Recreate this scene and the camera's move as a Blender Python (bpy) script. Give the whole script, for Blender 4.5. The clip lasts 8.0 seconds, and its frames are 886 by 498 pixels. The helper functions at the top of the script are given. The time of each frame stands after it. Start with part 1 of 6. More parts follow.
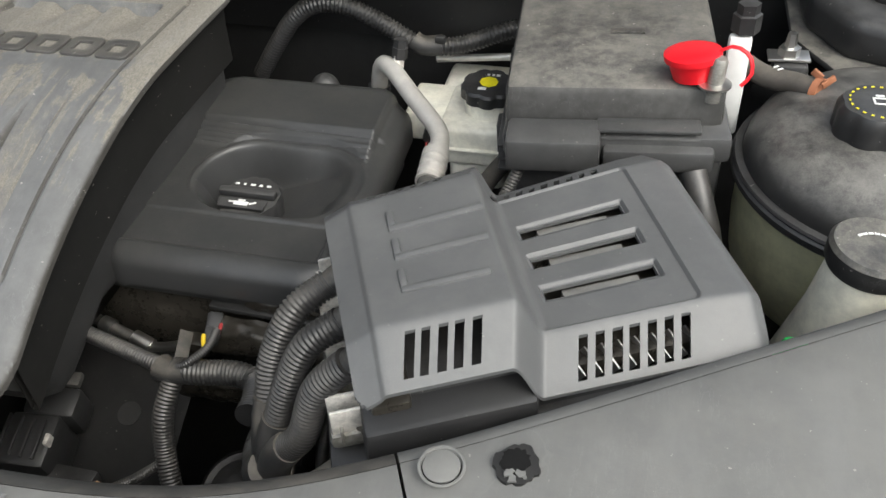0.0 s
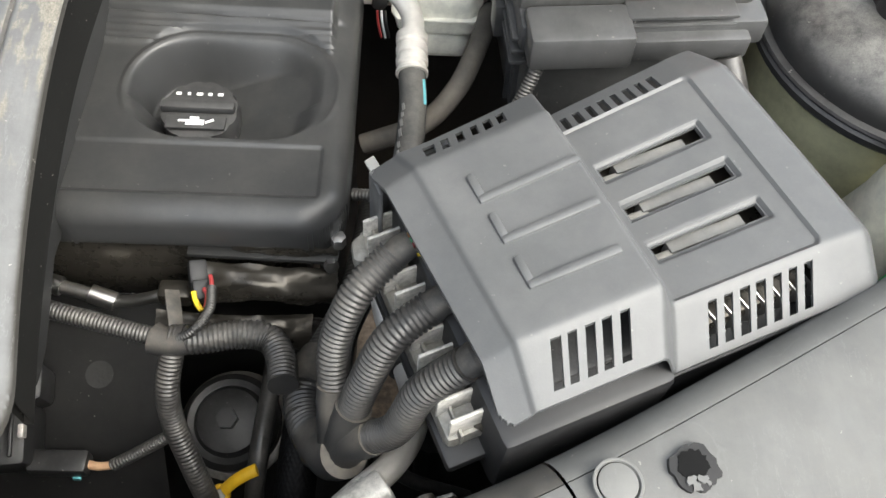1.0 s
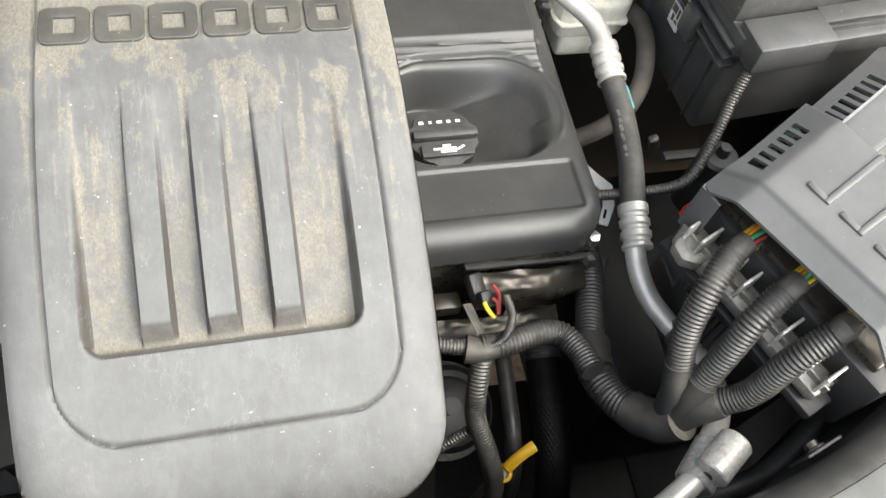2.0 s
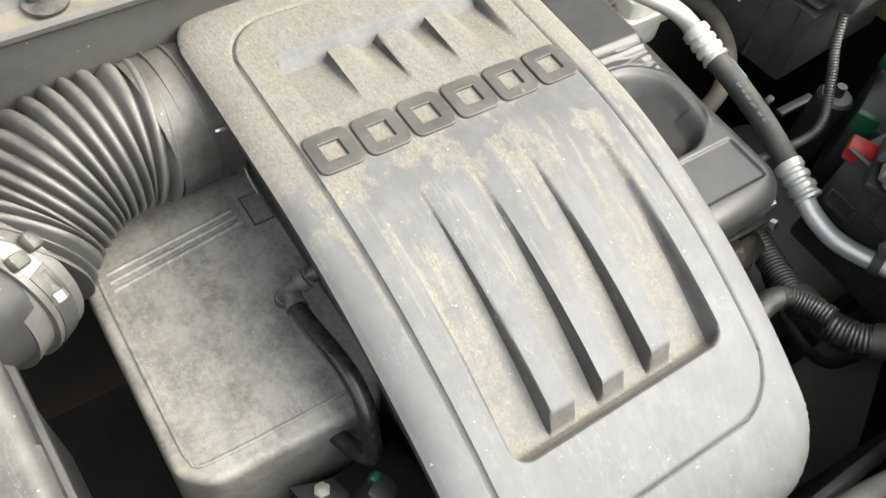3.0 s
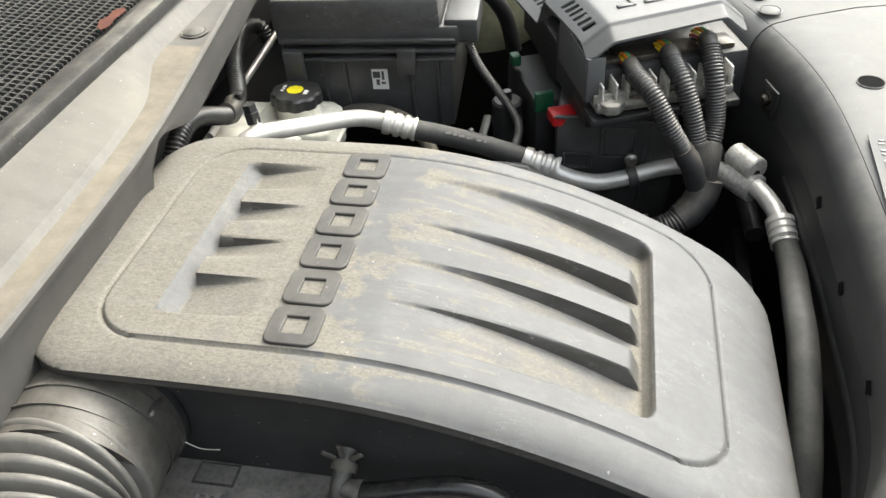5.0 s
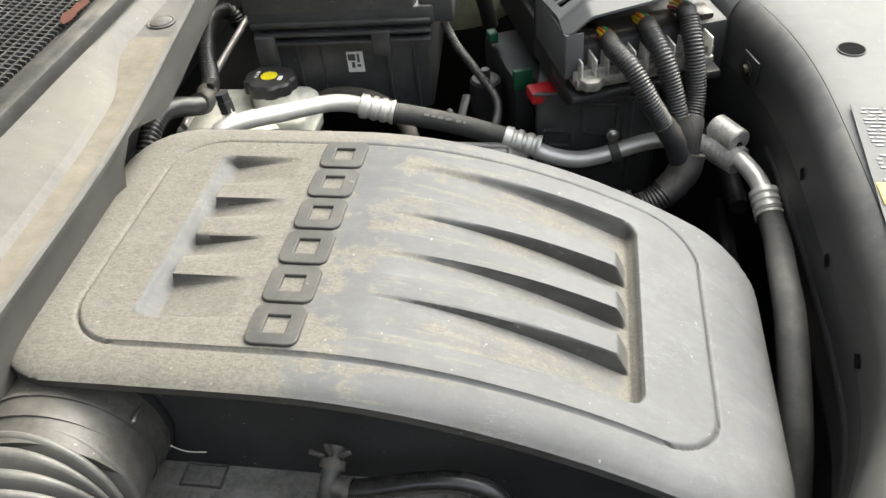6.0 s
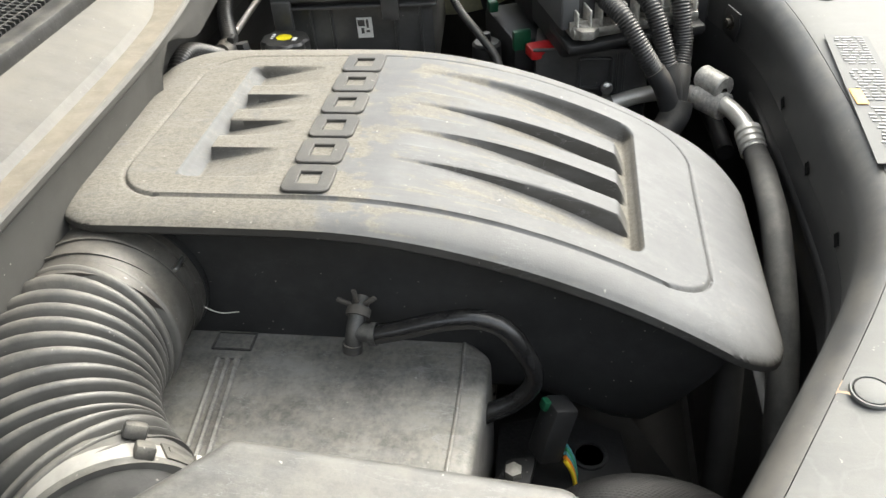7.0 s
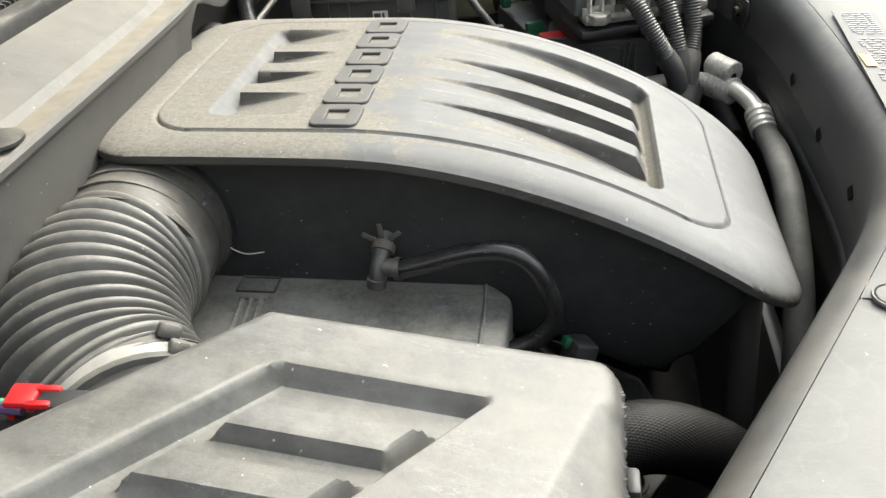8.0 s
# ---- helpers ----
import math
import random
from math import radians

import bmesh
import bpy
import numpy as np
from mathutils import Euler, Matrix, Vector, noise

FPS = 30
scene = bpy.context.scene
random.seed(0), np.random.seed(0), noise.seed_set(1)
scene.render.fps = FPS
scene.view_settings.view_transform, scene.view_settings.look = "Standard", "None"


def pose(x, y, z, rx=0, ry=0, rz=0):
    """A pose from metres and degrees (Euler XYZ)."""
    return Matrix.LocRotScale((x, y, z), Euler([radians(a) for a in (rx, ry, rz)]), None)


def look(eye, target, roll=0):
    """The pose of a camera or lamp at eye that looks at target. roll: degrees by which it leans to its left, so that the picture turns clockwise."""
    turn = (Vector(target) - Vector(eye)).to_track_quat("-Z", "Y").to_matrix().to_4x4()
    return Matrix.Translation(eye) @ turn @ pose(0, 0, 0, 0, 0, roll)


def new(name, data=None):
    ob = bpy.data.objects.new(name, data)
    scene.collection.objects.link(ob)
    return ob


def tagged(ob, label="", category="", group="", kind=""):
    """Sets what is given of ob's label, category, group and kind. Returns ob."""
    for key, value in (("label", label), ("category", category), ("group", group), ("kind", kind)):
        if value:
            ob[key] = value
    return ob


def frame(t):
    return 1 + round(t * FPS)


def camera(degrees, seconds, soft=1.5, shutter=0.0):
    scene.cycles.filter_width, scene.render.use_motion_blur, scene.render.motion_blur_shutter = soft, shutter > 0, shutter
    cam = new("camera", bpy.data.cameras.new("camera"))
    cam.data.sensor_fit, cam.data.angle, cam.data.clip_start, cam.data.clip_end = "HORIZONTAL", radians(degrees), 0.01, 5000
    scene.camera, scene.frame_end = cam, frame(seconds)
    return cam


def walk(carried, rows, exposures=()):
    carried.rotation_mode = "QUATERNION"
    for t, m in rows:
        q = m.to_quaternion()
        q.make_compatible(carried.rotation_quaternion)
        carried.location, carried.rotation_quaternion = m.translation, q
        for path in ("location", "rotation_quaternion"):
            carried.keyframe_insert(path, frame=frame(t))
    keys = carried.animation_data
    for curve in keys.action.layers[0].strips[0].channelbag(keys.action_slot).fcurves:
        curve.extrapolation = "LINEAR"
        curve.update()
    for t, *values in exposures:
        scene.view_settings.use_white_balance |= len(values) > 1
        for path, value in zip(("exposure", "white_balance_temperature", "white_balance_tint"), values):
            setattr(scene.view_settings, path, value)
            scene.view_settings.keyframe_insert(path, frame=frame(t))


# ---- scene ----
cam = camera(57.2, 8.0)
PATH = [
    (0, (0.049, 0.099, 1.376), (-0.338, 1.549, 0.054), -2.8),
    (0.5, (-0.028, 0.161, 1.407), (-0.148, 1.418, -0.144), 1.3),
    (1, (-0.125, 0.21, 1.399), (-0.02, 1.296, -0.276), 6.5),
    (1.5, (-0.276, 0.229, 1.441), (0.007, 1.218, -0.274), 11.8),
    (2, (-0.448, 0.242, 1.465), (-0.023, 1.17, -0.255), 15.0),
    (2.2, (-0.499, 0.272, 1.463), (-0.008, 1.173, -0.254), 16.0),
    (3.3, (-0.81, 0.393, 1.425), (0.122, 1.174, -0.162), 9.0),
    (3.5, (-0.862, 0.406, 1.418), (0.2, 1.128, -0.115), 7.4),
    (4, (-0.918, 0.469, 1.389), (0.443, 0.975, 0.015), 2.9),
    (4.5, (-0.946, 0.518, 1.354), (0.556, 0.844, 0.074), -1.2),
    (4.7, (-0.914, 0.503, 1.376), (0.607, 0.846, 0.124), -3.0),
    (5.8, (-0.859, 0.494, 1.387), (0.613, 0.824, 0.074), -5.7),
    (6, (-0.866, 0.497, 1.384), (0.61, 0.805, 0.071), -5.5),
    (6.5, (-0.922, 0.498, 1.354), (0.588, 0.775, 0.072), -4.7),
    (7, (-0.983, 0.504, 1.321), (0.583, 0.788, 0.11), -4.5),
    (7.5, (-1.018, 0.509, 1.285), (0.591, 0.807, 0.135), -4.3),
    (8, (-1.035, 0.515, 1.27), (0.596, 0.805, 0.149), -4.0),
]
walk(cam, [(t, look(eye, target, roll)) for t, eye, target, roll in PATH],
     exposures=[(0.0, 1.38, 6600, 6), (0.5, 1.80, 6600, 6), (1.0, 2.08, 6620, 6), (1.5, 2.27, 6740, 6), (2.0, 2.31, 6780, 6), (3.5, 2.50, 6830, 5), (4.5, 2.40, 6820, 5), (6.0, 2.24, 6820, 5), (7.0, 2.38, 6840, 5), (8.0, 2.40, 6850, 4)])
# ---------------------------------------------------------------- world and light
world = bpy.data.worlds.new("sky")
scene.world = world
world.use_nodes = True
wn = world.node_tree
sky = wn.nodes.new("ShaderNodeTexSky")
sky.sky_type, sky.sun_disc = "NISHITA", False
sky.sun_elevation, sky.sun_rotation = radians(49), radians(126)
sky.air_density, sky.dust_density, sky.ozone_density = 1.0, 3.0, 1.0
wbg = wn.nodes["Background"]
veil = wn.nodes.new("ShaderNodeHueSaturation")
veil.inputs["Saturation"].default_value = 0.4
wn.links.new(sky.outputs["Color"], veil.inputs["Color"])
wn.links.new(veil.outputs["Color"], wbg.inputs["Color"])
wbg.inputs["Strength"].default_value = 0.15
sun = new("sun", bpy.data.lights.new("sun", "SUN"))
sun.data.energy, sun.data.angle, sun.data.color = 0.8, radians(70), (1.0, 0.96, 0.9)
sun.matrix_world = look((1.9, -1.0, 4.0), (-0.3, 0.6, 0.9))


# ---------------------------------------------------------------- materials
def mat(name):
    m = bpy.data.materials.new(name)
    m.use_nodes = True
    return m, m.node_tree, m.node_tree.nodes["Principled BSDF"]


def mnode(nt, op, a, b=None, clamp=False):
    n = nt.nodes.new("ShaderNodeMath")
    n.operation, n.use_clamp = op, clamp
    for i, v in enumerate((a, b)):
        if v is None:
            continue
        if isinstance(v, (int, float)):
            n.inputs[i].default_value = v
        else:
            nt.links.new(v, n.inputs[i])
    return n.outputs[0]


def noise_node(nt, co, scale, detail=4.0, rough=0.55):
    n = nt.nodes.new("ShaderNodeTexNoise")
    n.inputs["Scale"].default_value, n.inputs["Detail"].default_value, n.inputs["Roughness"].default_value = scale, detail, rough
    nt.links.new(co, n.inputs["Vector"])
    return n.outputs["Fac"]


def mix(nt, fac, a, b):
    n = nt.nodes.new("ShaderNodeMix")
    n.data_type = "RGBA"
    for key, v in ((0, fac), (6, a), (7, b)):
        if isinstance(v, (int, float)):
            n.inputs[key].default_value = v
        elif isinstance(v, tuple):
            n.inputs[key].default_value = (*v, 1)
        else:
            nt.links.new(v, n.inputs[key])
    return n.outputs[2]


def ramp(nt, v, lo, hi):
    n = nt.nodes.new("ShaderNodeMapRange")
    n.interpolation_type = "SMOOTHSTEP"
    nt.links.new(v, n.inputs["Value"])
    n.inputs["From Min"].default_value, n.inputs["From Max"].default_value = lo, hi
    return n.outputs["Result"]


def surface(name, col, rough=0.5, metal=0.0, dust=0.0, dcol=(0.36, 0.31, 0.24), grain=1100, bump=0.1, spots=0.0, vary=0.25,
            patch=9.0, spec=0.5, layer=False, scuff=0.0, tide=0.0, bare=None):
    """A worn surface: base colour with two scales of variation, settled dust on what faces up, lint specks, fine relief.
    layer: the mesh's own dust layer adds to it."""
    m, nt, b = mat(name)
    tc = nt.nodes.new("ShaderNodeTexCoord").outputs["Object"]
    big, mid, fine = noise_node(nt, tc, patch, 5), noise_node(nt, tc, patch * 7, 8, 0.65), noise_node(nt, tc, grain, 3, 0.6)
    tone = mnode(nt, "ADD", mnode(nt, "MULTIPLY", big, 0.5), mnode(nt, "MULTIPLY", mid, 0.5))
    lo, hi = tuple(c * (1 - vary) for c in col), tuple(min(1, c * (1 + vary)) for c in col)
    colour = mix(nt, ramp(nt, tone, 0.32, 0.68), lo, hi)
    rgh = mnode(nt, "ADD", rough - 0.08, mnode(nt, "MULTIPLY", mid, 0.16), clamp=True)
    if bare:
        # settled film lies on what faces up; steep faces: bare plastic, darkened for shade
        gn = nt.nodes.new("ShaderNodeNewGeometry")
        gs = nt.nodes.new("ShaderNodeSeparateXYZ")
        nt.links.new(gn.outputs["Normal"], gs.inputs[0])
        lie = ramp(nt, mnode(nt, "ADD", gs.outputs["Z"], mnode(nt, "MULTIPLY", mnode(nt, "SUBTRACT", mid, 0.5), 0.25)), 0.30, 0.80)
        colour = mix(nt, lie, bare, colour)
    if dust:
        geo = nt.nodes.new("ShaderNodeNewGeometry")
        sep = nt.nodes.new("ShaderNodeSeparateXYZ")
        nt.links.new(geo.outputs["Normal"], sep.inputs[0])
        up = ramp(nt, sep.outputs["Z"], 0.15, 0.85)
        specks = noise_node(nt, tc, patch * 4, 12, 0.78)
        amount = mnode(nt, "ADD", mnode(nt, "MULTIPLY", specks, 0.95), mnode(nt, "ADD", mnode(nt, "MULTIPLY", big, 0.4), mnode(nt, "MULTIPLY", fine, 0.22)))
        film = mnode(nt, "MULTIPLY", mnode(nt, "MULTIPLY", ramp(nt, amount, 0.56, 1.04), up), dust, clamp=True)
        if layer:
            at = nt.nodes.new("ShaderNodeAttribute")
            at.attribute_name = "dust_layer"
            streak = nt.nodes.new("ShaderNodeMapping")
            streak.inputs["Scale"].default_value = (1.0, 0.35, 1.0)
            nt.links.new(tc, streak.inputs["Vector"])
            fibre = noise_node(nt, streak.outputs["Vector"], 170, 6, 0.7)
            lay = mnode(nt, "ADD", at.outputs["Fac"], mnode(nt, "MULTIPLY", mnode(nt, "SUBTRACT", mid, 0.5), 0.9))
            lay = mnode(nt, "ADD", lay, mnode(nt, "MULTIPLY", mnode(nt, "SUBTRACT", fibre, 0.5), 0.7))
            grit = noise_node(nt, tc, 520, 9, 0.8)
            lay = mnode(nt, "ADD", lay, mnode(nt, "MULTIPLY", mnode(nt, "SUBTRACT", grit, 0.5), 0.8))
            film = mnode(nt, "MULTIPLY", ramp(nt, lay, 0.18, 0.92), dust, clamp=True)
            film = mnode(nt, "MULTIPLY", film, ramp(nt, sep.outputs["Z"], 0.25, 0.75))
            # matted fibres and crumbs in the thick dust
            hair = mnode(nt, "ABSOLUTE", mnode(nt, "SUBTRACT", noise_node(nt, tc, 330, 5, 0.65), 0.5))
            hair = mnode(nt, "SUBTRACT", 1.0, ramp(nt, hair, 0.0, 0.05))
            crumb = ramp(nt, noise_node(nt, streak.outputs["Vector"], 750, 6, 0.75), 0.36, 0.68)
            dcol = mix(nt, crumb, tuple(0.74 * c for c in dcol), tuple(1.18 * c for c in dcol))
            dcol = mix(nt, mnode(nt, "MULTIPLY", hair, 0.22), dcol, (0.37, 0.345, 0.295))
        colour = mix(nt, film, colour, dcol)
        rgh = mnode(nt, "ADD", rgh, mnode(nt, "MULTIPLY", film, 0.35), clamp=True)
    if scuff:
        for turn, size in ((0.7, 26), (-0.5, 41)):
            mp = nt.nodes.new("ShaderNodeMapping")
            mp.inputs["Rotation"].default_value = (0.0, 0.0, turn)
            mp.inputs["Scale"].default_value = (1.0, 0.22, 0.6)
            nt.links.new(tc, mp.inputs["Vector"])
            n1 = mnode(nt, "ABSOLUTE", mnode(nt, "SUBTRACT", noise_node(nt, mp.outputs["Vector"], size * 3, 7, 0.62), 0.5))
            line = mnode(nt, "SUBTRACT", 1.0, ramp(nt, n1, 0.0, 0.010))
            where = ramp(nt, noise_node(nt, tc, size * 0.8, 3, 0.5), 0.48, 0.66)
            smear = mnode(nt, "MULTIPLY", ramp(nt, noise_node(nt, mp.outputs["Vector"], size * 1.4, 6, 0.7), 0.46, 0.70), 0.35)
            marks = mnode(nt, "MAXIMUM", mnode(nt, "MULTIPLY", line, where), smear)
            colour = mix(nt, mnode(nt, "MULTIPLY", marks, scuff), colour, tuple(min(1.0, 1.0 * c + 0.16) for c in col))
    if tide:
        # pale outlines that dried water has left
        edge = mnode(nt, "ABSOLUTE", mnode(nt, "SUBTRACT", noise_node(nt, tc, 17, 4, 0.45), 0.53))
        edge = mnode(nt, "SUBTRACT", 1.0, ramp(nt, edge, 0.0, 0.012))
        edge = mnode(nt, "MULTIPLY", edge, ramp(nt, noise_node(nt, tc, 9, 2, 0.5), 0.47, 0.58))
        colour = mix(nt, mnode(nt, "MULTIPLY", edge, tide), colour, tuple(min(1.0, 1.5 * c + 0.06) for c in col))
    if spots:
        lint = ramp(nt, noise_node(nt, tc, 260, 2, 0.5), 0.735, 0.77)
        colour = mix(nt, mnode(nt, "MULTIPLY", lint, spots), colour, (0.55, 0.52, 0.47))
    nt.links.new(colour, b.inputs["Base Color"])
    nt.links.new(rgh, b.inputs["Roughness"])
    b.inputs["Metallic"].default_value = metal
    b.inputs["Specular IOR Level"].default_value = spec
    if bump:
        bp = nt.nodes.new("ShaderNodeBump")
        bp.inputs["Strength"].default_value, bp.inputs["Distance"].default_value = bump, 0.001
        nt.links.new(mnode(nt, "ADD", fine, mnode(nt, "MULTIPLY", mid, 0.8)), bp.inputs["Height"])
        nt.links.new(bp.outputs["Normal"], b.inputs["Normal"])
    return m


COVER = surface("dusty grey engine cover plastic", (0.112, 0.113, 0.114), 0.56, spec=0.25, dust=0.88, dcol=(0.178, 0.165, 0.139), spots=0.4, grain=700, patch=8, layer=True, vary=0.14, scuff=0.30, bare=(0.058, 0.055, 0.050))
EMBLEM = surface("darker emblem plastic", (0.066, 0.064, 0.061), 0.5, dust=0.4, dcol=(0.16, 0.147, 0.122), spots=0.2)
BLACK = surface("black moulded plastic", (0.024, 0.024, 0.0245), 0.42, dust=0.16, dcol=(0.27, 0.262, 0.25), spots=0.4)
PLENUM = surface("matt black plenum plastic", (0.034, 0.034, 0.034), 0.55, spec=0.25, spots=0.5, scuff=0.05)
CLIPGREY = surface("grey clip plastic", (0.16, 0.16, 0.155), 0.5, dust=0.2)
SIDEWALL = surface("side wall plastic darkened for shade", (0.013, 0.0128, 0.0122), 0.8, spec=0.1, spots=0.4, vary=0.2)
BLACKD = surface("dusty black plastic", (0.028, 0.0275, 0.027), 0.45, dust=0.75, dcol=(0.24, 0.225, 0.19), spots=0.5, patch=12, scuff=0.35)
BOXD = surface("dust covered air box plastic", (0.055, 0.0545, 0.0525), 0.38, dust=0.5, dcol=(0.185, 0.172, 0.146), spots=0.5, patch=15, scuff=0.45)
CAMCOVER = surface("dark grey cam cover plastic", (0.034, 0.0345, 0.035), 0.36, dust=0.07, dcol=(0.3, 0.28, 0.24), spots=0.15, vary=0.08)
ECUGREY = surface("grey vented cover plastic", (0.090, 0.092, 0.0935), 0.42, dust=0.10, dcol=(0.3, 0.29, 0.27), spots=0.12, vary=0.08)
PANEL = surface("faded grey panel plastic", (0.134, 0.135, 0.131), 0.56, spec=0.28, dust=0.3, dcol=(0.20, 0.194, 0.175), spots=0.3, vary=0.12, patch=6, grain=900, scuff=0.15, tide=0.10)
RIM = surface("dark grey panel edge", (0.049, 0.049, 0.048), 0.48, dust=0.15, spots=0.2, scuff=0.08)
COWL = surface("sun faded cowl plastic", (0.108, 0.104, 0.097), 0.6, dust=0.6, dcol=(0.215, 0.20, 0.168), spots=0.4, patch=3.5, vary=0.15, scuff=0.3)
LIDD = surface("dusty fuse box lid plastic", (0.056, 0.055, 0.053), 0.48, dust=0.6, dcol=(0.26, 0.245, 0.21), spots=0.5, patch=16, scuff=0.3)
PLATE = surface("dark grey sheet metal", (0.015, 0.015, 0.0155), 0.5, metal=0.2, dust=0.1, dcol=(0.12, 0.112, 0.10), spots=0.3)
RESO = surface("scuffed resonator plastic", (0.145, 0.140, 0.130), 0.42, dust=0.6, dcol=(0.33, 0.305, 0.258), spots=0.6, patch=45, scuff=0.9, vary=0.35)
HOLE = surface("dark opening", (0.010, 0.010, 0.010), 0.95, spec=0.05)
GLOSS = surface("glossy black rubber", (0.014, 0.014, 0.0145), 0.2, dust=0.1, dcol=(0.2, 0.19, 0.165), patch=30)
GUTTER = surface("tan dust in the cowl gutter", (0.17, 0.15, 0.118), 0.85, dust=0.6, dcol=(0.24, 0.215, 0.17), spots=0.3, patch=12, scuff=0.3)
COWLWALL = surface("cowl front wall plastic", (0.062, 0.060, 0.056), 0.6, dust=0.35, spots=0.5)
CONDUIT = surface("black corrugated conduit", (0.027, 0.027, 0.0275), 0.32, dust=0.32, dcol=(0.25, 0.23, 0.2), grain=500)
TAPE = surface("black cloth tape", (0.030, 0.030, 0.0305), 0.5, dust=0.3, grain=1500, bump=0.3)
COLLAR = surface("dusty brown intake collar", (0.060, 0.056, 0.050), 0.42, dust=0.45, dcol=(0.21, 0.19, 0.155), spots=0.5, patch=20, scuff=0.5)
INTAKE = surface("dusty intake hose rubber", (0.080, 0.0785, 0.0745), 0.36, dust=0.55, dcol=(0.25, 0.233, 0.20), spots=0.3)
RUBBER = surface("weathered grey rubber hose", (0.05, 0.049, 0.047), 0.6, dust=0.35, dcol=(0.24, 0.225, 0.195), grain=700)
WORNHOSE = surface("brown rubber hose", (0.075, 0.068, 0.060), 0.7, dust=0.2)
ALU = surface("dull aluminium pipe", (0.66, 0.635, 0.59), 0.36, metal=0.45, grain=800, bump=0.15, vary=0.14, scuff=0.15)
CASTF = surface("worn cast aluminium fins", (0.55, 0.53, 0.49), 0.45, metal=0.35, grain=400, bump=0.3, vary=0.4, patch=40)
FUSEBLACK = surface("satin black fuse box plastic", (0.052, 0.052, 0.052), 0.34, dust=0.12, dcol=(0.2, 0.195, 0.18), spots=0.4, scuff=0.12)
TRAYBLACK = surface("dull black tray plastic", (0.020, 0.020, 0.0205), 0.5, spots=0.3, vary=0.2)
CAST = surface("cast aluminium housing", (0.30, 0.29, 0.265), 0.42, metal=0.55, dust=0.4, dcol=(0.30, 0.27, 0.22), grain=400, bump=0.3, vary=0.4, patch=30)
STEEL = surface("bright steel", (0.6, 0.59, 0.57), 0.33, metal=1.0, grain=800, vary=0.15)
DARKMETAL = surface("dark oily metal", (0.060, 0.054, 0.045), 0.28, metal=0.6, dust=0.12, dcol=(0.2, 0.185, 0.165), grain=300, bump=0.15)
GRIME = surface("grimy black metal", (0.020, 0.020, 0.020), 0.5, dust=0.12, dcol=(0.08, 0.076, 0.07), grain=300, bump=0.4)
RED = surface("red cap rubber", (0.75, 0.01, 0.02), 0.4, vary=0.08, bump=0.05)
REDP = surface("red plastic", (0.5, 0.012, 0.015), 0.4)
GREEN = surface("green plastic", (0.01, 0.42, 0.07), 0.4)
DGREEN = surface("dark green plastic", (0.008, 0.085, 0.04), 0.4)
YELLOW = surface("yellow plastic", (0.75, 0.44, 0.02), 0.45)
YELLOWP = surface("yellow print", (0.78, 0.68, 0.02), 0.5)
ORANGE = surface("orange label ink", (0.85, 0.42, 0.08), 0.5)
WHITE = surface("white print", (0.75, 0.75, 0.73), 0.5, vary=0.05)
PAPER = surface("label paper", (0.72, 0.72, 0.70), 0.5, vary=0.08)
FILM = surface("grey label film", (0.128, 0.129, 0.127), 0.6, spec=0.2, vary=0.06)
INK = surface("pale worn print", (0.25, 0.25, 0.247), 0.5)
MILK = surface("milky reservoir plastic", (0.80, 0.785, 0.69), 0.4, dust=0.25, dcol=(0.5, 0.42, 0.3))
TANKCLEAR = surface("yellowed translucent tank plastic", (0.50, 0.49, 0.32), 0.35, dust=0.2, dcol=(0.42, 0.38, 0.28))
TANKTOP = surface("dusty black tank plastic", (0.022, 0.022, 0.022), 0.35, dust=0.7, dcol=(0.25, 0.24, 0.22), spots=0.3, patch=7)
WASHER = surface("cream washer neck plastic", (0.80, 0.77, 0.64), 0.4)
TEAL = surface("blue paint mark", (0.10, 0.36, 0.40), 0.5)
RUST = surface("rusted spring clip", (0.4, 0.16, 0.08), 0.7)
COPPER = surface("bare copper coloured sleeve", (0.55, 0.34, 0.2), 0.6)
WIREY = surface("yellow wire", (0.7, 0.5, 0.03), 0.4)
WIRER = surface("red wire", (0.38, 0.05, 0.05), 0.4)
WIREO = surface("orange wire", (0.7, 0.22, 0.02), 0.4)
WIREG = surface("green wire", (0.05, 0.35, 0.15), 0.4)
WIREP = surface("purple wire", (0.07, 0.04, 0.10), 0.4)
BAND = surface("grey metal clamp band", (0.30, 0.294, 0.278), 0.5, metal=0.15, dust=0.3)
BROWNLEAF = surface("dry leaf", (0.11, 0.036, 0.022), 0.8)
GRAVEL = surface("brown gravel ground", (0.30, 0.22, 0.15), 0.9, vary=0.6, patch=9, grain=120, bump=1.0)
BLOCKER = surface("plain grey light blocker", (0.17, 0.165, 0.155), 0.85, patch=0.5, grain=60, bump=0.5)
PAINT = surface("grey car paint", (0.25, 0.25, 0.26), 0.3)


WOVEN = surface("black woven sleeve", (0.006, 0.006, 0.0063), 0.5, spec=0.2, dust=0.0, grain=1500, bump=0.2)


# ---------------------------------------------------------------- mesh helpers
def mesh_of(name, verts, faces, material, sharp=35):
    me = bpy.data.meshes.new(name)
    me.from_pydata([tuple(v) for v in verts], [], [tuple(int(i) for i in f) for f in faces])
    me.validate()
    me.materials.append(material)
    for p in me.polygons:
        p.use_smooth = True
    me.set_sharp_from_angle(angle=radians(sharp))
    return me


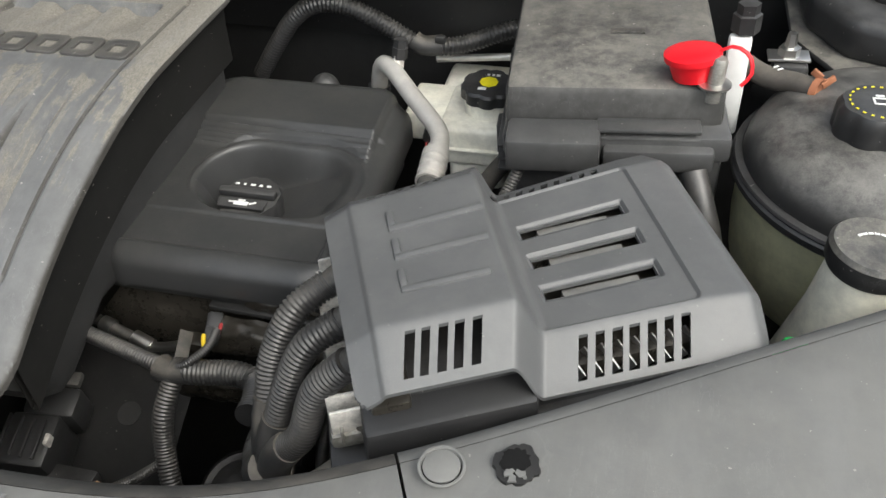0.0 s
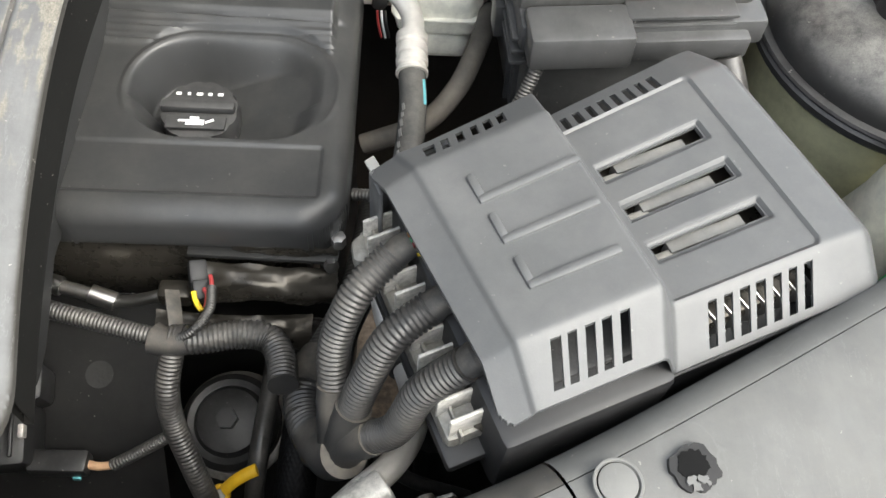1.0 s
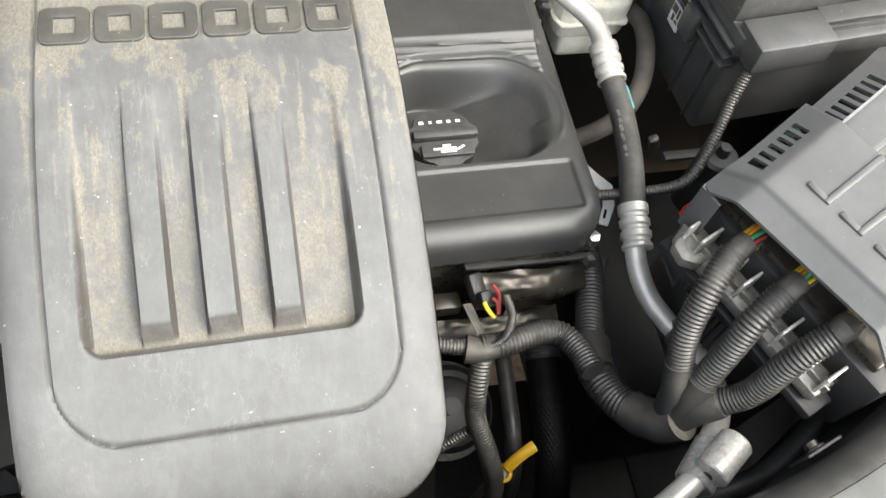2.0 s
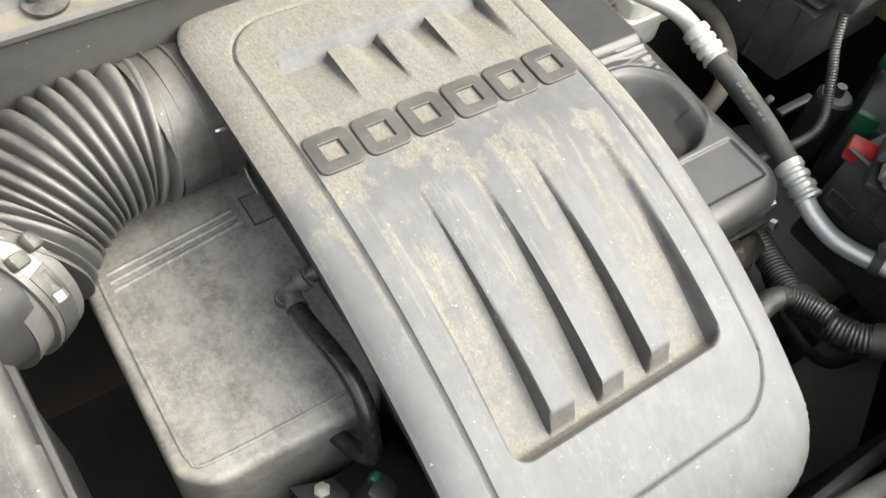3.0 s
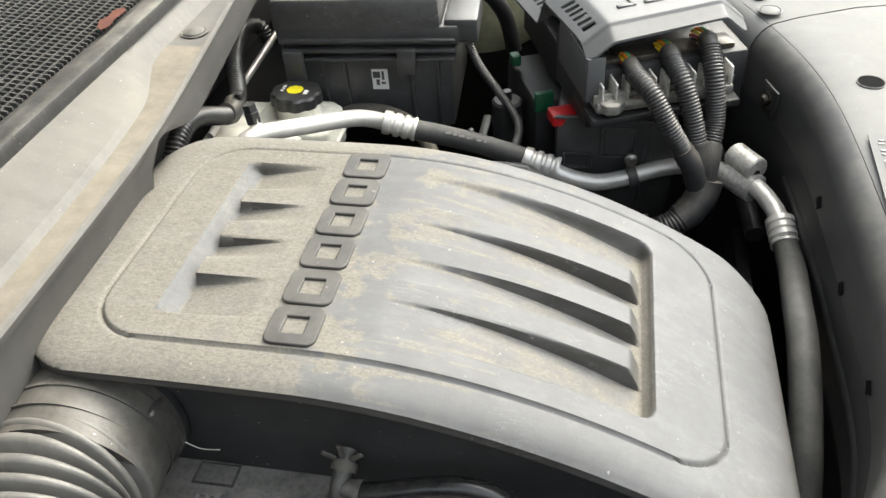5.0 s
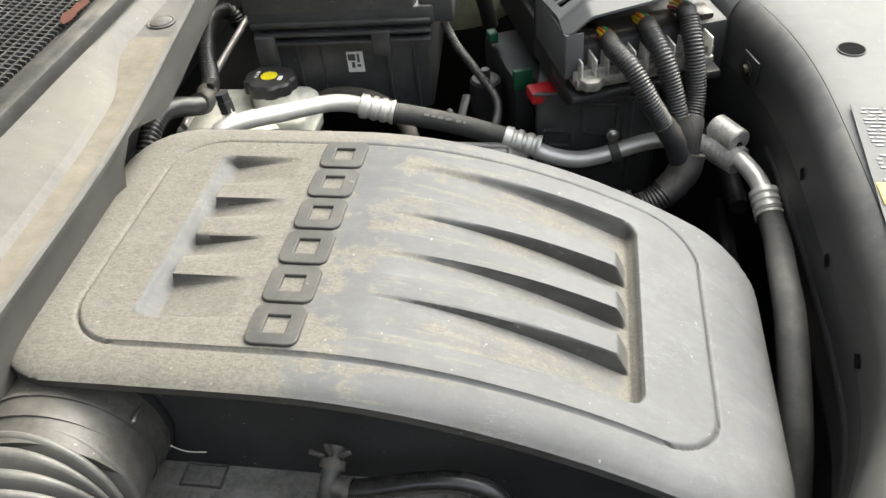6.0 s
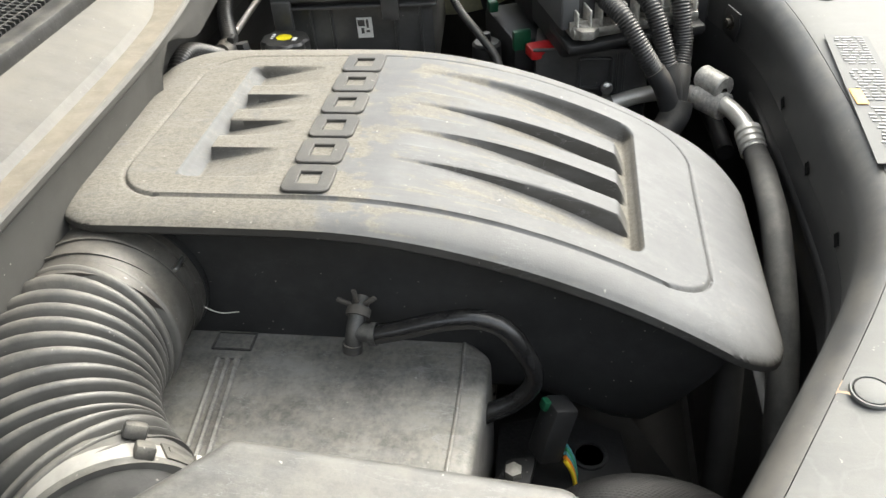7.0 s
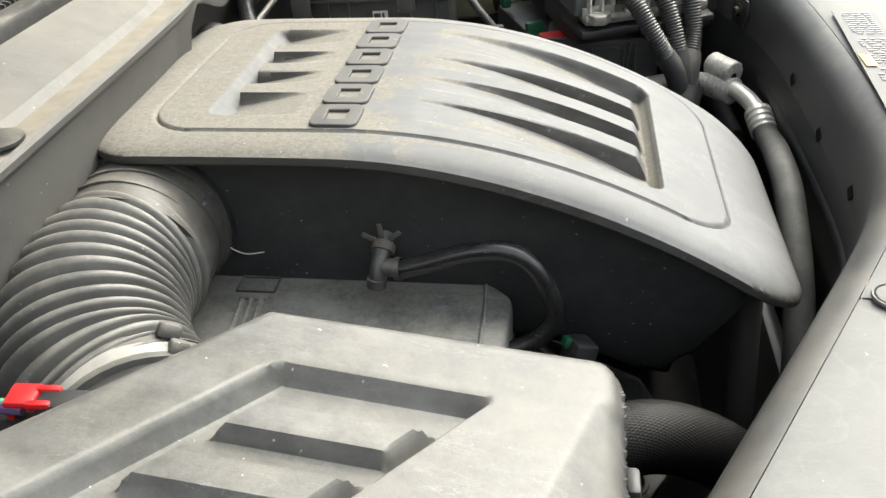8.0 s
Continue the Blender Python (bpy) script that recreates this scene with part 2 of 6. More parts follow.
def part(name, geo, material, parent, label="", sharp=35):
    """Links geometry (a bmesh, or verts and faces) as one mesh object under a thing or part."""
    if isinstance(geo, bmesh.types.BMesh):
        bmesh.ops.recalc_face_normals(geo, faces=geo.faces)
        geo.verts.index_update()
        verts, faces = [v.co.copy() for v in geo.verts], [[v.index for v in f.verts] for f in geo.faces]
        geo.free()
    else:
        verts, faces = geo
    ob = new(name, mesh_of(name, verts, faces, material, sharp))
    ob.parent = parent
    return tagged(ob, label)


def thing(name, label, category, group="", kind=""):
    return tagged(new(name), label, category, group, kind)


def join(*geos):
    verts, faces = [], []
    for v, f in geos:
        n = len(verts)
        verts.extend(v)
        faces.extend([[i + n for i in q] for q in f])
    return verts, faces


def take(bm):
    bmesh.ops.recalc_face_normals(bm, faces=bm.faces)
    bm.verts.index_update()
    out = [v.co.copy() for v in bm.verts], [[v.index for v in f.verts] for f in bm.faces]
    bm.free()
    return out


def moved(geo, m):
    return [m @ Vector(v) for v in geo[0]], geo[1]


def rbox(c, s, r=0.004, m=None, seg=2, taper=1.0):
    """A box with rounded edges, centre c, size s; taper narrows its top."""
    bm = bmesh.new()
    bmesh.ops.create_cube(bm, size=1)
    for v in bm.verts:
        k = taper if v.co.z > 0 else 1
        v.co = Vector((v.co.x * s[0] * k, v.co.y * s[1] * k, v.co.z * s[2]))
    if r:
        bmesh.ops.bevel(bm, geom=list(bm.edges), offset=r, segments=seg, profile=0.5, affect="EDGES")
    g = take(bm)
    g = moved(g, Matrix.Translation(c) @ m.to_4x4() if m else Matrix.Translation(c))
    return g


def prism(poly, z0, z1, r=0.003, seg=2, slope=(0, 0)):
    """An upright slab over a polygon with rounded edges; slope tilts it along x and y."""
    bm = bmesh.new()
    lo = [bm.verts.new((x, y, z0)) for x, y in poly]
    hi = [bm.verts.new((x, y, z1)) for x, y in poly]
    bm.faces.new(lo[::-1]), bm.faces.new(hi)
    n = len(poly)
    for i in range(n):
        bm.faces.new((lo[i], lo[(i + 1) % n], hi[(i + 1) % n], hi[i]))
    if r:
        bmesh.ops.bevel(bm, geom=list(bm.edges), offset=r, segments=seg, profile=0.5, affect="EDGES", clamp_overlap=True)
    cx, cy = sum(p[0] for p in poly) / n, sum(p[1] for p in poly) / n
    for v in bm.verts:
        v.co.z += slope[0] * (v.co.x - cx) + slope[1] * (v.co.y - cy)
    return take(bm)


def lathe(profile, c=(0, 0, 0), axis=(0, 0, 1), seg=32, lobes=0, depth=0.0):
    """A body turned about an axis through c; profile is (radius, height). lobes: finger grips round the rim."""
    verts, faces, n = [], [], len(profile)
    q = Vector(axis).normalized().to_track_quat("Z", "Y").to_matrix()
    for i in range(seg):
        a = 2 * math.pi * i / seg
        k = 1 - depth * (0.5 + 0.5 * math.cos(lobes * a)) ** 2 if lobes else 1
        for r, z in profile:
            rr = r * (k if r > 0.6 * max(p[0] for p in profile) else 1)
            verts.append(Vector(c) + q @ Vector((rr * math.cos(a), rr * math.sin(a), z)))
    for i in range(seg):
        j = (i + 1) % seg
        for k in range(n - 1):
            faces.append((i * n + k, j * n + k, j * n + k + 1, i * n + k + 1))
    faces.append([i * n + n - 1 for i in range(seg)])
    faces.append([i * n for i in range(seg)][::-1])
    return verts, faces


def spline(pts, step=0.004):
    """A smooth line through pts, in even steps."""
    p = [np.array(q, float) for q in pts]
    p = [2 * p[0] - p[1]] + p + [2 * p[-1] - p[-2]]
    out = []
    for i in range(1, len(p) - 2):
        for u in np.linspace(0, 1, 24, endpoint=False):
            a, b, c, d = p[i - 1:i + 3]
            out.append(0.5 * (2 * b + (c - a) * u + (2 * a - 5 * b + 4 * c - d) * u * u + (3 * b - a - 3 * c + d) * u ** 3))
    out.append(p[-2])
    out = np.array(out)
    s = np.r_[0, np.cumsum(np.linalg.norm(np.diff(out, axis=0), axis=1))]
    n = max(2, int(round(s[-1] / step)) + 1)
    t = np.linspace(0, s[-1], n)
    return np.stack([np.interp(t, s, out[:, k]) for k in range(3)], 1), s[-1]


def tube(pts, r, seg=14, step=0.006, ridge=0.0, pitch=0.004, flat=1.0, wobble=0.0):
    """A hose or pipe through pts. ridge: depth of its corrugation, pitch: its spacing."""
    per = 8 if ridge > 0.004 else 4
    if ridge:
        step = pitch / per
    line, length = spline(pts, step)
    n = len(line)
    tan = np.gradient(line, axis=0)
    tan /= np.linalg.norm(tan, axis=1)[:, None]
    up = np.array((0.0, 0.0, 1.0)) if abs(tan[0][2]) < 0.9 else np.array((1.0, 0.0, 0.0))
    verts, faces = [], []
    rnd = random.Random(round(length * 1e5))
    ang = np.linspace(0, 2 * math.pi, seg, endpoint=False)
    for i in range(n):
        side = np.cross(tan[i], up)
        side /= np.linalg.norm(side)
        up = np.cross(side, tan[i])
        wave = (0.5 - 0.5 * math.cos(2 * math.pi * i / per)) ** 2.2 if per == 8 else float(i % 4 in (2, 3))
        k = r - (ridge * wave if ridge else 0) + wobble * rnd.uniform(-1, 1)
        for a in ang:
            verts.append(Vector(line[i] + k * (math.cos(a) * side + flat * math.sin(a) * up)))
    for i in range(n - 1):
        for j in range(seg):
            jj = (j + 1) % seg
            faces.append((i * seg + j, i * seg + jj, (i + 1) * seg + jj, (i + 1) * seg + j))
    faces.append(list(range(seg))[::-1])
    faces.append([(n - 1) * seg + j for j in range(seg)])
    return verts, faces


def braid(pts, r, strands, depth=0.0007):
    """A hose in a woven sleeve: two crossing sets of strands stand out of its skin."""
    seg = strands * 4
    line, length = spline(pts, 2 * math.pi * r / strands / 4)
    n = len(line)
    tan = np.gradient(line, axis=0)
    tan /= np.linalg.norm(tan, axis=1)[:, None]
    up = np.array((0.0, 0.0, 1.0)) if abs(tan[0][2]) < 0.9 else np.array((1.0, 0.0, 0.0))
    ang = np.linspace(0, 2 * math.pi, seg, endpoint=False)
    verts = []
    for i in range(n):
        side = np.cross(tan[i], up)
        side /= np.linalg.norm(side)
        up = np.cross(side, tan[i])
        turn = 2 * math.pi * i / 7
        k = r + depth * np.maximum(np.cos(strands * ang + turn), np.cos(strands * ang - turn) * 0.8)
        verts.extend(line[i] + (k * np.cos(ang))[:, None] * side + (k * np.sin(ang))[:, None] * up)
    faces = [(i * seg + j, i * seg + (j + 1) % seg, (i + 1) * seg + (j + 1) % seg, (i + 1) * seg + j) for i in range(n - 1) for j in range(seg)]
    return verts, faces


def sheet(xs, ys, height, keep, thick, frame_m=None):
    """A moulded shell over a grid: height(x, y) gives its top, keep(x, y) which cells stand, thick its wall."""
    nx, ny = len(xs), len(ys)
    X, Y = np.meshgrid(xs, ys, indexing="ij")
    Z = height(X, Y)
    K = keep((X[:-1, :-1] + X[1:, 1:]) / 2, (Y[:-1, :-1] + Y[1:, 1:]) / 2)
    top = np.stack([X, Y, Z], -1).reshape(-1, 3)
    low = top - np.array((0, 0, thick))
    idx = lambda i, j: i * ny + j
    n = nx * ny
    faces = []
    for i in range(nx - 1):
        for j in range(ny - 1):
            if not K[i, j]:
                continue
            a, b, c, d = idx(i, j), idx(i + 1, j), idx(i + 1, j + 1), idx(i, j + 1)
            faces.append((a, b, c, d))
            faces.append((a + n, d + n, c + n, b + n))
            if i == 0 or not K[i - 1, j]:
                faces.append((a, d, d + n, a + n))
            if i == nx - 2 or not K[i + 1, j]:
                faces.append((c, b, b + n, c + n))
            if j == 0 or not K[i, j - 1]:
                faces.append((b, a, a + n, b + n))
            if j == ny - 2 or not K[i, j + 1]:
                faces.append((d, c, c + n, d + n))
    used = sorted({v for f in faces for v in f})
    new_id = {v: k for k, v in enumerate(used)}
    both = np.concatenate([top, low])
    verts = [Vector(both[v]) for v in used]
    if frame_m:
        verts = [frame_m @ v for v in verts]
    return verts, [[new_id[v] for v in f] for f in faces]


def sd_rect(x, y, cx, cy, hx, hy, r):
    """Signed distance to a rounded rectangle (negative inside)."""
    qx, qy = np.abs(x - cx) - hx + r, np.abs(y - cy) - hy + r
    return np.hypot(np.maximum(qx, 0), np.maximum(qy, 0)) + np.minimum(np.maximum(qx, qy), 0) - r


def sstep(v, lo, hi):
    t = np.clip((v - lo) / (hi - lo), 0, 1)
    return t * t * (3 - 2 * t)


def conduit(name, pts, r, label, material=None, pitch=0.004, category="cable conduit", parent=None, ridge=None):
    geo = tube(pts, r, 16, ridge=0.12 * r if ridge is None else ridge, pitch=pitch)
    if parent:
        return part(name, geo, material or CONDUIT, parent, label, sharp=60)
    t = thing(name, label, category)
    part("sleeve", geo, material or CONDUIT, t, sharp=60)
    return t


def hose(name, pts, r, label, material, category="hose", parent=None, flat=1.0, seg=16):
    geo = tube(pts, r, seg, flat=flat)
    if parent:
        return part(name, geo, material, parent, label, sharp=60)
    ob = new(name, mesh_of(name, *geo, material, 60))
    return tagged(ob, label, category)


def bars(parent, c, ax, ay, widths, h, pitch, material, name="print_bar"):
    """Rows of plain bars for print that cannot be read: each a thin raised bar from c along ax, rows along ay."""
    ax, ay = Vector(ax).normalized(), Vector(ay).normalized()
    nz = ax.cross(ay)
    m = Matrix((ax, ay, nz)).transposed()
    for i, (off, w) in enumerate(widths):
        p = Vector(c) + ay * (pitch * i) + ax * (off + w / 2)
        part(name, rbox(p, (w, h, 0.0006), 0, m), material, parent)
# ---------------------------------------------------------------- ground and car shell
def flat_grid(name, x0, x1, y0, y1, z, n, material):
    xs, ys = np.linspace(x0, x1, n), np.linspace(y0, y1, n)
    v = [(x, y, z) for x in xs for y in ys]
    f = [(i * n + j, (i + 1) * n + j, (i + 1) * n + j + 1, i * n + j + 1) for i in range(n - 1) for j in range(n - 1)]
    return new(name, mesh_of(name, v, f, material))


tagged(flat_grid("ground", -400, 400, -400, 400, 0, 41, GRAVEL), "brown gravel ground under the car", "ground", kind="structure")


def edge_y(x):
    """Front edge of the open engine bay: bowed forward in the middle."""
    soft = lambda v: np.log1p(np.exp(v))
    return 0.297 + 0.0245 * soft((x + 0.13) / 0.045) + 0.0171 * soft((-0.525 - x) / 0.03)


def lift(x):
    """The front panel climbs towards the driver's side."""
    return 0.09 * 0.04 * float(np.log1p(np.exp((x + 0.20) / 0.04)))


def panel_strip(x0, x1, n, profile):
    """A moulding along the bay's front edge; profile is (distance forward of the edge, height)."""
    xs = np.linspace(x0, x1, n)
    verts, faces, k = [], [], len(profile)
    for x in xs:
        y = float(edge_y(x))
        g = float(edge_y(x + 0.002) - edge_y(x - 0.002)) / 0.004
        nx, ny = g / math.hypot(1, g), -1 / math.hypot(1, g)
        for d, z in profile:
            verts.append((x + d * nx, y + d * ny, z + lift(x)))
    for i in range(n - 1):
        for j in range(k - 1):
            faces.append((i * k + j, i * k + j + 1, (i + 1) * k + j + 1, (i + 1) * k + j))
    return verts, faces


front_panel = thing("front_panel", "faded grey plastic radiator cover panel along the front of the engine bay", "panel", kind="structure")
TOPZ = 1.0
lip = [(0.0, 0.93), (0.0, 0.974), (0.0012, 0.982), (0.0050, 0.990), (0.0115, TOPZ - 0.0035), (0.017, TOPZ - 0.0004), (0.0185, TOPZ)]
# this stretch of the lip has its shade in the colour, darker than PANEL
part("edge_strip", panel_strip(-0.86, -0.0505, 150, lip), RIM, front_panel, "sloping inner edge, its grey darkened for shade")
part("edge_strip", panel_strip(-0.049, 0.40, 70, lip), PANEL, front_panel)
flatp = [(0.0190, TOPZ + 0.0002), (0.023, TOPZ + 0.0018), (0.05, TOPZ + 0.004), (0.12, TOPZ + 0.004), (0.22, TOPZ - 0.006), (0.30, TOPZ - 0.03), (0.34, TOPZ - 0.08), (0.36, 0.55), (0.34, 0.25)]
# the panel is moulded in pieces that meet in narrow seams
for a, b in ((-0.86, -0.668), (-0.6665, -0.0505), (-0.049, 0.40)):
    part("cover_piece", panel_strip(a, b, 90, flatp), PANEL, front_panel)


def push_clip(x, y, z, r, collar, button, proud):
    c = thing("push_clip", "round grey plastic push clip in the panel", "clip", "panel clips")
    part("collar", lathe([(r * 0.80, -0.001), (r * 0.98, 0.0), (r, 0.0004), (r * 0.97, 0.0004 + proud), (r * 0.88, 0.0004 + proud), (r * 0.82, -0.0006)], (x, y, z), seg=36), collar, c)
    part("groove", lathe([(r * 0.84, -0.0005), (r * 0.70, -0.0005)], (x, y, z), seg=36), HOLE, c)
    part("button", lathe([(r * 0.78, -0.001), (r * 0.78, 0.0002 + proud), (r * 0.70, 0.0006 + proud), (0.001, 0.0008 + proud)], (x, y, z), seg=36), button, c)
    return c


push_clip(-0.018, 0.3262, TOPZ + 0.0042 + lift(-0.018), 0.0125, PANEL, PANEL, 0.0003)
push_clip(-0.680, 0.347, TOPZ + 0.004, 0.011, PANEL, PANEL, 0.0014)


def ragged(x, y, r, lo, hi, seed, n=34):
    """A torn round outline."""
    rg = random.Random(seed)
    return [(x + r * k * math.cos(a), y + r * k * math.sin(a)) for a, k in ((2 * math.pi * i / n, rg.uniform(lo, hi)) for i in range(n))]


# torn clip: dark hole with splinters of the old head left at its edge
HX, HY = 0.0195, 0.3335
HZ = TOPZ + 0.0038 + lift(HX)
torn = thing("torn_clip_hole", "torn dark clip hole with pale splinters in panel", "hole")
part("worn_edge", prism(ragged(HX, HY, 0.0122, 0.86, 1.06, 4), HZ - 0.003, HZ + 0.0004, 0, slope=(0.08, 0)), PLATE, torn)
part("hole_floor", prism(ragged(HX - 0.001, HY + 0.0012, 0.0078, 0.85, 1.1, 9), HZ - 0.003, HZ + 0.0008, 0, slope=(0.08, 0)), HOLE, torn)
for px, py, pr, seed in ((-0.0030, -0.0068, 0.0030, 1), (0.0024, -0.0058, 0.0026, 2), (-0.0012, -0.0096, 0.0028, 3), (0.0050, -0.0078, 0.0012, 5)):
    part("splinter", prism(ragged(HX + px, HY + py, pr, 0.5, 1.15, seed, 11), HZ, HZ + 0.0014, 0, slope=(0.08, 0)), PANEL, torn)
# open bolt hole: a sunk dark cup
BX, BY = -0.1490, 0.2515
BZ = TOPZ + 0.0036 + lift(BX)
bolt_hole = thing("bolt_hole", "round open bolt hole in the grey panel", "hole")
part("hole_wall", lathe([(0.0108, -0.003), (0.0124, -0.003), (0.0126, 0.0004), (0.0120, 0.0006), (0.0112, 0.0002), (0.0108, -0.003)], (BX, BY, BZ), (-0.02, 0, 1), 32), RIM, bolt_hole)
part("hole_floor", prism([(BX + 0.0116 * math.cos(a), BY + 0.0116 * math.sin(a)) for a in np.linspace(0, 2 * math.pi, 32, endpoint=False)], BZ - 0.003, BZ + 0.0004, 0, slope=(0.02, 0)), HOLE, bolt_hole)

# paper sticker on the panel, with bars of small print and an orange field
sticker = thing("warning_sticker", "grey film sticker with pale print and orange field on panel", "sticker")
SZ = TOPZ + 0.0046 + lift(-0.24)
part("paper", prism([(-0.240, 0.272), (-0.246, 0.236), (-0.46, 0.246), (-0.46, 0.285)], SZ - 0.0006, SZ, 0, slope=(0.012, 0)), FILM, sticker)
rg = random.Random(12)
for i in range(34):
    x = -0.249 - 0.0052 * i - (0.008 if i > 10 else 0) - (0.008 if i > 21 else 0)
    yb, yt = 0.2420 + 0.045 * (-0.25 - x), 0.2665 + 0.045 * (-0.25 - x)
    while yb < yt - 0.002:
        w = min(rg.uniform(0.0035, 0.0105), yt - yb)
        part("print_bar", rbox((x, yb + w / 2, SZ + 0.0006 + 0.012 * (x + 0.35)), (0.0020, w, 0.0006), 0), INK, sticker)
        yb += w + rg.uniform(0.0012, 0.004)
for x, y in ((-0.362, 0.273), (-0.425, 0.262)):
    part("orange_field", rbox((x, y, SZ + 0.0009 + 0.012 * (x + 0.35)), (0.026, 0.009, 0.0007), 0.0003), ORANGE, sticker)

# unseen plain walls round the car, added to cut sky light near the horizon
blockers = thing("sky_blocker_wall", "unseen plain grey wall added to block low sky light", "wall", kind="structure")
for c, size in (((-5.6, 1.0, 1.6), (0.3, 18.0, 3.2)), ((6.4, 1.0, 1.6), (0.3, 18.0, 3.2)), ((0.4, -7.85, 1.6), (11.7, 0.3, 3.2)), ((0.4, 9.85, 1.6), (11.7, 0.3, 3.2))):
    part("wall_face", rbox(c, size, 0.01), BLOCKER, blockers)

# car shell that closes the bay round about
shell = thing("car_body", "grey painted car body round the engine bay", "car", kind="structure")
part("fender", prism([(-1.9, -0.1), (-1.42, -0.1), (-1.42, 1.6), (-1.9, 1.6)], 0.25, 0.98, 0.04), PAINT, shell)
part("fender", prism([(0.62, 0.1), (0.82, 0.1), (0.82, 1.6), (0.62, 1.6)], 0.25, 1.0, 0.04), PAINT, shell)
part("inner_fender", prism([(-1.42, 0.5), (-1.40, 0.5), (-1.40, 1.0), (-1.42, 1.0)], 0.25, 0.9, 0.0), GRIME, shell)
part("inner_fender", prism([(0.44, 0.35), (0.62, 0.35), (0.62, 1.2), (0.44, 1.2)], 0.25, 0.90, 0.02), GRIME, shell)
part("firewall", rbox((-0.45, 1.02, 0.65), (2.2, 0.10, 0.80), 0.01), GRIME, shell)
part("crossmember", rbox((-0.45, 0.24, 0.40), (1.9, 0.05, 0.36), 0.01), GRIME, shell)
part("radiator_frame", panel_strip(-0.86, 0.40, 90, [(0.001, 0.935), (-0.0008, 0.931), (-0.001, 0.86), (0.014, 0.855), (0.016, 0.55)]), TRAYBLACK, shell)
# slots and a pressed bead in the frame's inner wall
for x, z in ((-0.467, 0.942), (-0.36, 0.938), (-0.255, 0.945)):
    part("frame_slot", rbox((x, float(edge_y(x)) + 0.0012, z), (0.009, 0.0006, 0.010), 0, Euler((0, 0.8, 0)).to_matrix()), HOLE, shell)
part("frame_bead", panel_strip(-0.62, -0.16, 60, [(-0.0012, 0.905), (-0.0032, 0.902), (-0.0032, 0.896), (-0.0012, 0.893)]), TRAYBLACK, shell)
part("hood", rbox((-0.45, 0.91, 1.66), (1.50, 0.03, 1.0), 0.01, Euler((radians(26), 0, 0)).to_matrix()), BLACK, shell, "raised hood with black lining")
part("undertray", rbox((-0.27, 0.45, 0.34), (0.58, 0.32, 0.02), 0.004), GRIME, shell)
part("undertray", rbox((-0.86, 0.62, 0.34), (0.60, 0.66, 0.02), 0.004), GRIME, shell)
part("undertray", rbox((0.30, 0.62, 0.34), (0.56, 0.66, 0.02), 0.004), GRIME, shell)

# windscreen cowl: channel behind the lip, sealing ridge, mesh grille
cowl = thing("cowl_panel", "sun-faded dusty plastic cowl panel under the windscreen", "cowl panel", kind="structure")


def cowl_section(x):
    """Profile across the cowl; the channel behind the lip narrows towards the passenger side."""
    y0 = 0.806 + 0.0038 * math.log1p(math.exp((x + 0.43) / 0.03)) + 0.030 * max(0.0, x + 0.75)
    e = float(sstep(np.array(x), -0.445, -0.42))
    w = 0.020 + 0.018 * float(sstep(np.array(x), -0.38, -0.285))
    w = max(0.012, min(w, 0.876 - y0))
    back = max(0.874, y0 + w + 0.012)
    low = 1.076 - 0.028 * float(sstep(np.array(x), -0.42, -0.32))
    za, zb, zc = ((1 - e) * p + e * (low + (1.077 - low) * q) for p, q in ((0.950, 0.0), (1.02, 0.35), (1.070, 0.7)))
    return [(y0 + 0.018 - 0.022 * e, za), (y0 + 0.010 - 0.0155 * e, zb), (y0 + 0.002 - 0.0075 * e, zc), (y0 - 0.005, 1.077), (y0 - 0.0055, 1.081), (y0 - 0.0045, 1.0835),
            (y0 - 0.0020, 1.0838), (y0 + 0.001, 1.0800), (y0 + w - 0.001, 1.0805), (y0 + w + 0.003, 1.086), (back, 1.096), (back + 0.013, 1.099)]


xs = np.r_[np.linspace(-1.5, -0.46, 50), np.linspace(-0.455, 0.55, 70)]
rows = [cowl_section(x) for x in xs]
k = len(rows[0])
cv = [(x, y, z) for x, r in zip(xs, rows) for y, z in r]
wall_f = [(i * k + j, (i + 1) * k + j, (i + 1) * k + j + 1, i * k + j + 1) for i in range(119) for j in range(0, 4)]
top_f = [(i * k + j, (i + 1) * k + j, (i + 1) * k + j + 1, i * k + j + 1) for i in range(119) for j in range(4, k - 1) if j != 7]
gutter_all = [(i * k + 7, (i + 1) * k + 7, (i + 1) * k + 8, i * k + 8) for i in range(119)]
# settled dust fills the gutter up to a low step beside the plug
gutter_f = [f for f in gutter_all if cv[f[0]][0] < -0.28]
top_f += [f for f in gutter_all if cv[f[0]][0] >= -0.28]
part("cowl_top", (cv, top_f), COWL, cowl)
part("gutter", (cv, gutter_f), GUTTER, cowl, "gutter filled with tan dust")
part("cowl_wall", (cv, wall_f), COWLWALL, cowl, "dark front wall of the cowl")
part("bulkhead_pad", rbox((-0.05, 0.955, 1.00), (0.9, 0.02, 0.14), 0.006), TRAYBLACK, cowl, "dark felt pad on the bulkhead")
part("sealing_ridge", rbox((-0.475, 0.893, 1.104), (2.05, 0.020, 0.014), 0.004), BLACKD, cowl, "grey rubber sealing ridge")
part("grille_frame", rbox((-0.475, 0.909, 1.100), (2.05, 0.010, 0.010), 0.002), RIM, cowl)
part("grille_floor", rbox((-0.475, 1.02, 1.060), (2.05, 0.24, 0.004), 0), GRIME, cowl)
part("grille_frame", rbox((-0.475, 1.075, 1.125), (2.05, 0.04, 0.02), 0.004), RIM, cowl)
slats = []
